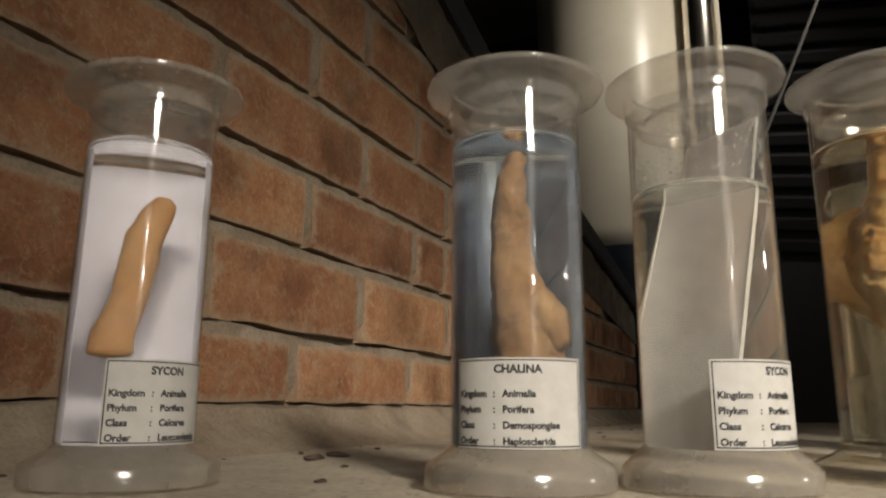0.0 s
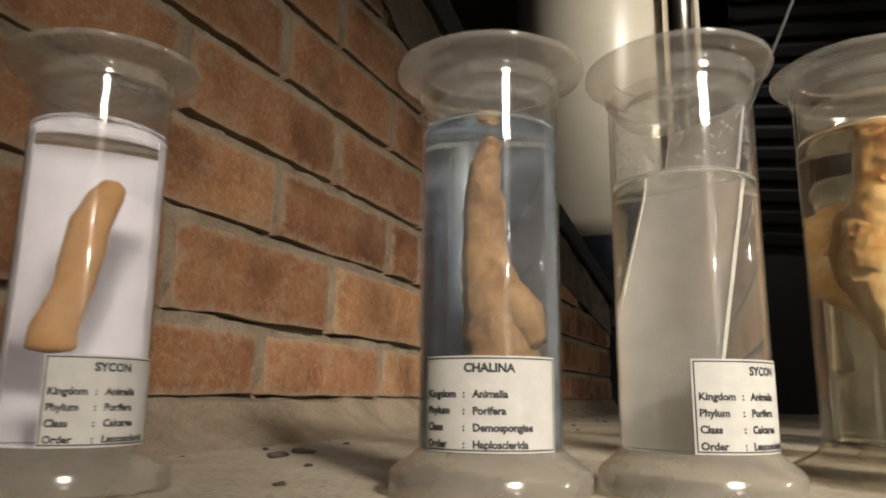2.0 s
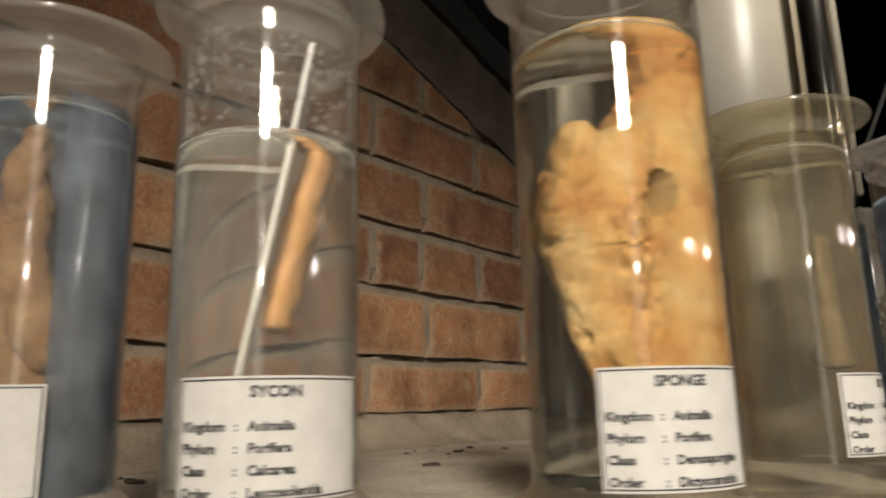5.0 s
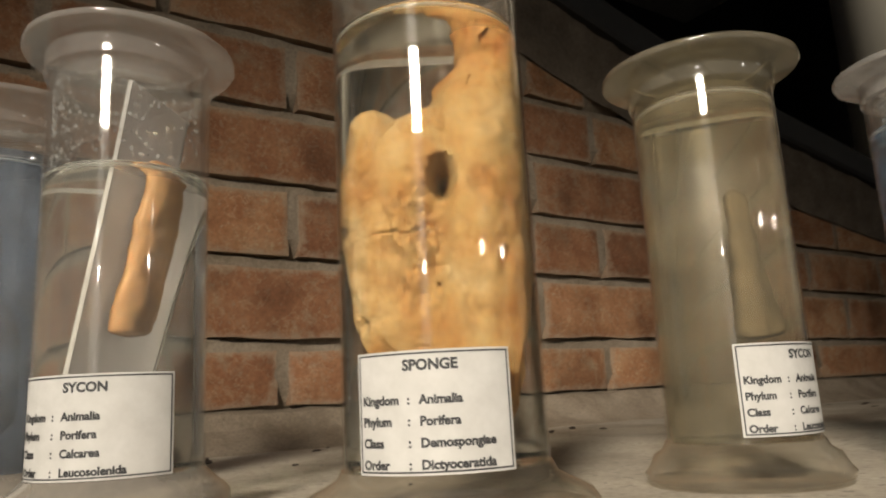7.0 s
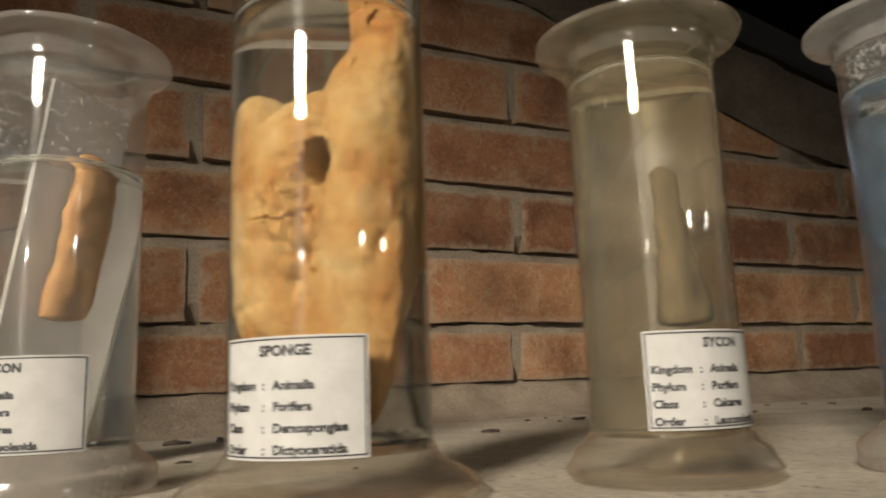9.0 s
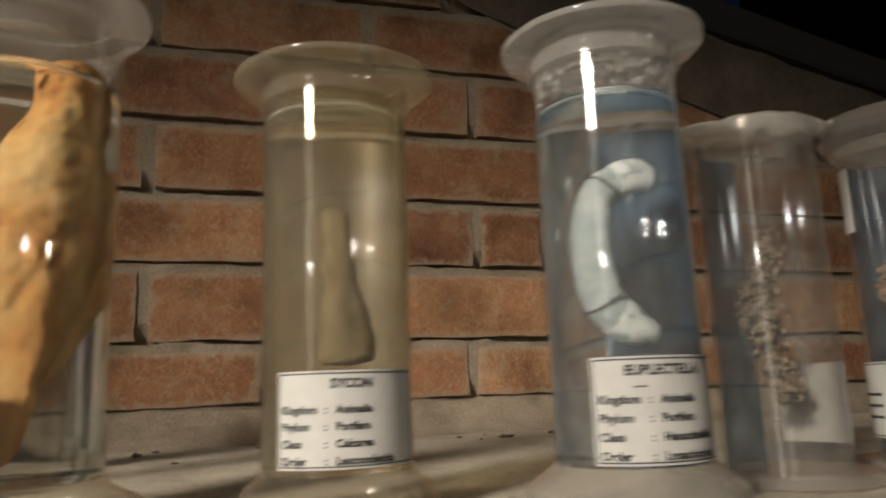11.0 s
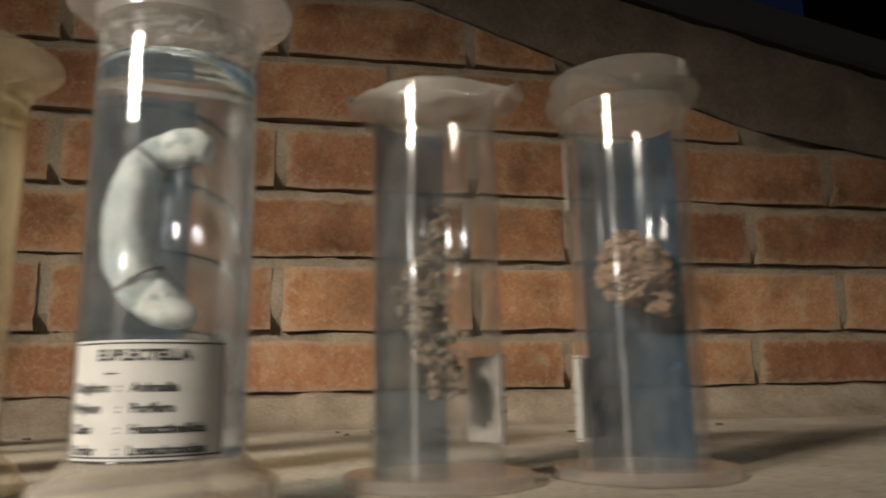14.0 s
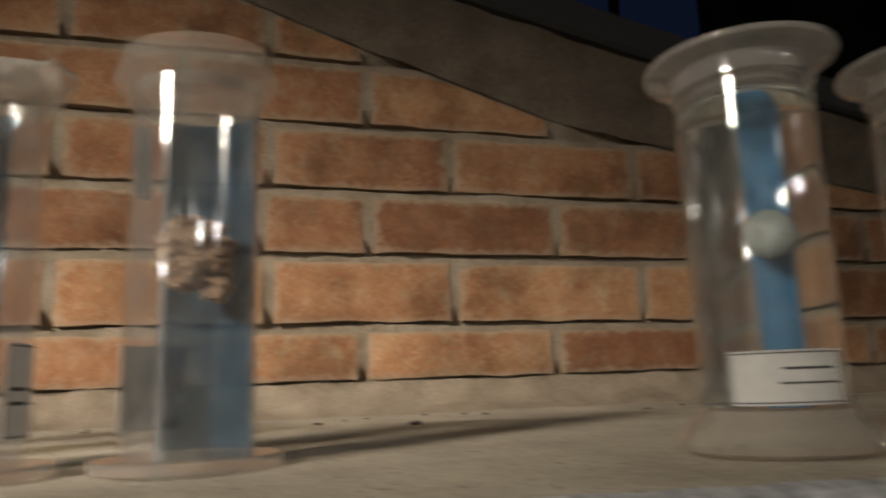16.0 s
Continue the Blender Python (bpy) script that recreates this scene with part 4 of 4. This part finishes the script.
x, y = 0.1074, 0.7833
j = jar("specimen_jar", x, y, 0.0277, 0.1650, disc_foot(0.0390, 0.0277), DISC, TUBE_DUSTY, "dry clear plastic jar with grey coral, covered by torn film", floor_z=0.0052)
bm = bmesh.new()
rings = []
rng = random.Random(11)
jag = [rng.uniform(-0.003, 0.002) + (0.0045 if rng.random() < 0.2 else 0.0) for k in range(64)]
flare = [0.0006 + 0.0075 * max(0, math.cos(radians(5.625 * k - 75))) ** 6 + 0.006 * max(0, math.cos(radians(5.625 * k + 100))) ** 10 for k in range(64)]
for m_, (r, z) in enumerate(((0.0, 0.1668), (0.012, 0.1670), (0.022, 0.1666), (0.0278, 0.1656), (0.0289, 0.1640), (0.0290, 0.1590), (0.0291, 0.1540))):
    ring = []
    for k in range(64):
        a = 2 * math.pi * k / 64
        rr = r + (flare[k] * (m_ - 3) / 2 if m_ > 3 else 0) + 0.0004 * noise.noise(Vector((math.cos(a) * 6, math.sin(a) * 6, m_)))
        zz = z + 0.0010 * noise.noise(Vector((r * math.cos(a) * 120, r * math.sin(a) * 120, 4))) + (jag[k] if m_ == 6 else 0) + (flare[k] * 1.1 * (m_ - 3) / 2 if m_ > 3 else 0)
        ring.append(bm.verts.new((rr * math.cos(a), rr * math.sin(a), zz)))
    rings.append(ring)
for a, b in zip(rings, rings[1:]):
    for k in range(64):
        bm.faces.new([a[k], a[(k + 1) % 64], b[(k + 1) % 64], b[k]])
bmesh.ops.remove_doubles(bm, verts=bm.verts, dist=0.00005)
film = part("film_cover", bm, FILM, j, "torn cloudy plastic film")
solid = film.modifiers.new("thickness", "SOLIDIFY")
solid.thickness = 0.0004
paper_label(j, 0.0277, 98, 42, 0.0150, 0.0520, "", [], [(0.05, 0.3, 0.5, 0.54), (0.05, 0.3, 0.35, 0.39), (0.4, 0.8, 0.5, 0.54), (0.4, 0.8, 0.35, 0.39)])
card(x, y, 0.0258, -150, 50, 0.0056, 0.158, BLUE_FILM, "faded blue sheet rolled inside the jar", 14)
s = finish("coral_specimen", coral(0.116, 0.034, 0.0105, 620, 61, -0.001), GREY_CORAL)
tagged(stand(s, x, y, -5), "grey brown crumbly coral branch in a dry jar", "coral")

x, y = 0.1096, 0.8732
j = jar("specimen_jar", x, y, 0.0277, 0.1640, disc_foot(0.0385, 0.0277), DISC, TUBE_DUSTY, "dry clear plastic jar with a coral ball and tilted cap",
        [(0, 0.0138), (0.0300, 0.0138), (0.0322, 0.0128), (0.0345, 0.0035), (0.0358, 0.0020), (0.0350, -0.0004), (0.0292, -0.0085), (0.0284, -0.0085), (0.0282, -0.0020), (0, -0.0016)], LID_CLEAR, (3.2, 1.5), "clear cap with a bevelled skirt", floor_z=0.0052)
paper_label(j, 0.0277, -128, 42, 0.0150, 0.0515, "", [], [(0.05, 0.3, 0.55, 0.59), (0.05, 0.3, 0.40, 0.44), (0.05, 0.3, 0.25, 0.29), (0.4, 0.85, 0.55, 0.59), (0.4, 0.85, 0.40, 0.44), (0.4, 0.85, 0.25, 0.29)])
part("tape", curved_sheet(0.0280, 0.0003, -118, 13, 0.118, 0.152), PAPER, j, "strip of white paper tape")
card(x, y, 0.0254, 155, 62, 0.0056, 0.158, FADED_FILM, "faded blue sheet behind the coral ball", 19)
rng = random.Random(71)
balls = [lump(0, 0, 0.0900, 0.0142, 0.35, 60, 71, 3)]
for k in range(760):
    v = Vector((rng.gauss(0, 1), rng.gauss(0, 1), rng.gauss(0, 1))).normalized()
    v *= 0.0146 + 0.0030 * noise.noise(v * 2.6) + rng.uniform(-0.0010, 0.0016)
    balls.append(lump(v.x, v.y, 0.0900 + v.z, rng.uniform(0.0006, 0.0019), 0.9, 60, 72 + k, 1))
for k in range(10):
    balls.append(lump(0.009 + rng.uniform(-0.004, 0.005), rng.uniform(-0.004, 0.004), 0.0745 + rng.uniform(-0.004, 0.006), rng.uniform(0.002, 0.0036), 0.6, 60, 172 + k, 2))
s = finish("coral_specimen", join(*balls), CORAL)
tagged(stand(s, x, y, -30), "rough brown ball of coral in a dry jar", "coral")

# the jar with the pale ball, and its neighbour
x, y = 0.1937, 1.0974
j = jar("specimen_jar", x, y, 0.0279, 0.1480, round_foot(0.0385, 0.0279), FOOT, TUBE, "clear plastic jar with a deep blue strip and pale ball",
        flange_lid(0.0392, 0.0279, 0.006), LID_WHITE, (0.5, -1.5), "white flanged lid")
liquid(j, 0.0260, 0.0176, 0.140, CLEAR_LIQUID, "clear preserving spirit")
paper_label(j, 0.0279, -28, 44, 0.0185, 0.0385, "", [], [(0.45, 0.9, 0.64, 0.69), (0.42, 0.95, 0.38, 0.42)])
card(x, y, 0.0125, 121, 27, 0.0178, 0.150, DEEP_BLUE_CARD, "deep blue strip behind the pale ball", 24)
s = finish("sponge_specimen", lump(0.0045, -0.004, 0.085, 0.0100, 0.12, 60, 81, 3), WHITE_SPONGE)
tagged(stand(s, x, y, -40, 0.80), "small pale round sponge on a blue strip", "sponge")

x, y = 0.213, 1.186
j = jar("specimen_jar", x, y, 0.0285, 0.1480, foot_profile(0.0400, 0.0285), FOOT, TUBE_DUSTY, "clear plastic jar at the end of the row",
        flange_lid(0.0400, 0.0285, 0.006), LID_WHITE, (0, 0), "white flanged lid")
liquid(j, 0.0266, 0.0176, 0.140, GREY_LIQUID, "slightly cloudy preserving spirit")


# ---- crumbs on the ledge ----
def crumb(x, y, r, seed, squash=0.45):
    ob = finish("mortar_crumb", lump(0, 0, 0, r, 0.6, 60, seed, 2, squash), CRUMB)
    ob.matrix_world = pose(x, y, r * squash * 0.55 - 0.0008, 0, 0, seed * 47)
    ob.scale = (1.0, 1.9, 1.0)
    return tagged(ob, "dark crumb of mortar lying on the ledge", "crumb", "crumbs on the ledge")


rng = random.Random(21)
for k, (cx, cy, r) in enumerate(((-0.296, 0.435, 0.0052), (-0.150, 1.035, 0.0042), (-0.300, 0.470, 0.0045), (-0.200, 0.66, 0.0038), (-0.28, 0.80, 0.004), (-0.31, 0.86, 0.0036))):
    crumb(cx, cy, r, k)
for k in range(34):
    crumb(rng.uniform(WALL + 0.035, -0.26) if k % 4 else rng.uniform(-0.25, 0.0), rng.uniform(0.25, 1.75), rng.uniform(0.0010, 0.0026), 30 + k)

# ---- bricks of the wall ----
ODD = [-1.37, -1.125, -0.88, -0.635, -0.39, -0.145, 0.105, 0.352, 0.595, 0.832, 1.052, 1.303, 1.565, 1.81, 2.055, 2.30, 2.54]
LOWEST = [-1.38, -1.135, -0.89, -0.645, -0.40, -0.155, 0.095, 0.340, 0.583, 0.820, 1.042, 1.292, 1.552, 1.80, 2.045, 2.29, 2.53]
EVEN = [-1.50, -1.255, -1.01, -0.765, -0.52, -0.27, -0.02, 0.215, 0.458, 0.701, 0.932, 1.159, 1.425, 1.67, 1.91, 2.155, 2.40]


def brick(y0, y1, z0, z1, seed):
    """One worn brick: a slightly pillowed, chipped face on a block; its head follows the sloping cut of the wall."""
    rng = random.Random(seed)
    nx, nz = 14, 7
    proud = rng.uniform(-0.001, 0.0025)
    yc, zc = (y0 + y1) / 2, (z0 + z1) / 2
    bm = bmesh.new()
    grid, rim = [], []
    for i in range(nx + 1):
        u = i / nx
        col, edge = [], []
        for k in range(nz + 1):
            v = k / nz
            y, z = y0 + (y1 - y0) * u, z0 + (z1 - z0) * v
            z = min(z, max(cut(y) - 0.004, z0 + 0.004 * v))
            out_u, out_v = abs(2 * u - 1), abs(2 * v - 1)
            n = noise.noise(Vector((y * 55, z * 55, seed)))
            w = noise.noise(Vector((y * 26, z * 60, seed + 5)))
            if i in (0, nx):
                y += (0.0028 * n + 0.001) * (1 if i == 0 else -1)
            if k in (0, nz):
                z += (0.0024 * w + 0.0006) * (1 if k == 0 else -1)
            x = WALL + proud + 0.0011 * n + 0.0008 * w
            if i in (0, nx) or k in (0, nz):
                x -= 0.0026 + 0.0016 * abs(n)
                edge_back = bm.verts.new((WALL - 0.016 - 0, y - 0, z))
            else:
                edge_back = None
            col.append(bm.verts.new((x, y, z)))
            edge.append(edge_back)
        grid.append(col)
        rim.append(edge)
    for i in range(nx):
        for k in range(nz):
            bm.faces.new([grid[i][k], grid[i + 1][k], grid[i + 1][k + 1], grid[i][k + 1]])
    for i in range(nx):
        bm.faces.new([grid[i][0], rim[i][0], rim[i + 1][0], grid[i + 1][0]])
        bm.faces.new([grid[i][nz], grid[i + 1][nz], rim[i + 1][nz], rim[i][nz]])
    for k in range(nz):
        bm.faces.new([grid[0][k], grid[0][k + 1], rim[0][k + 1], rim[0][k]])
        bm.faces.new([grid[nx][k], rim[nx][k], rim[nx][k + 1], grid[nx][k + 1]])
    ob = finish("brick", bm, BRICK, wall_brick, smooth=True)
    edge = ob.data.attributes.new("edge", "FLOAT", "POINT")
    for v, e in zip(ob.data.vertices, edge.data):
        d = min(v.co.y - y0, y1 - v.co.y, v.co.z - z0, z1 - v.co.z)
        e.value = max(0.0, 1 - max(d, 0.0) / 0.012)
    return ob


seed = 0
for c in range(len(BEDS) - 1):
    joints = sorted((LOWEST if c == 0 else ODD if c % 2 == 0 else EVEN) + ([0.922] if c == 2 else []))
    for y0, y1 in zip(joints, joints[1:]):
        seed += 1
        a, b = y0 + 0.0055, y1 - 0.0055
        low, high = BEDS[c] + 0.001, BEDS[c + 1] - 0.011
        while b > a + 0.03 and cut(b) - 0.004 < low + 0.012:
            b -= 0.01
        if b - a < 0.04 or cut(b) < low + 0.008:
            continue
        brick(a, b, low, high, seed)
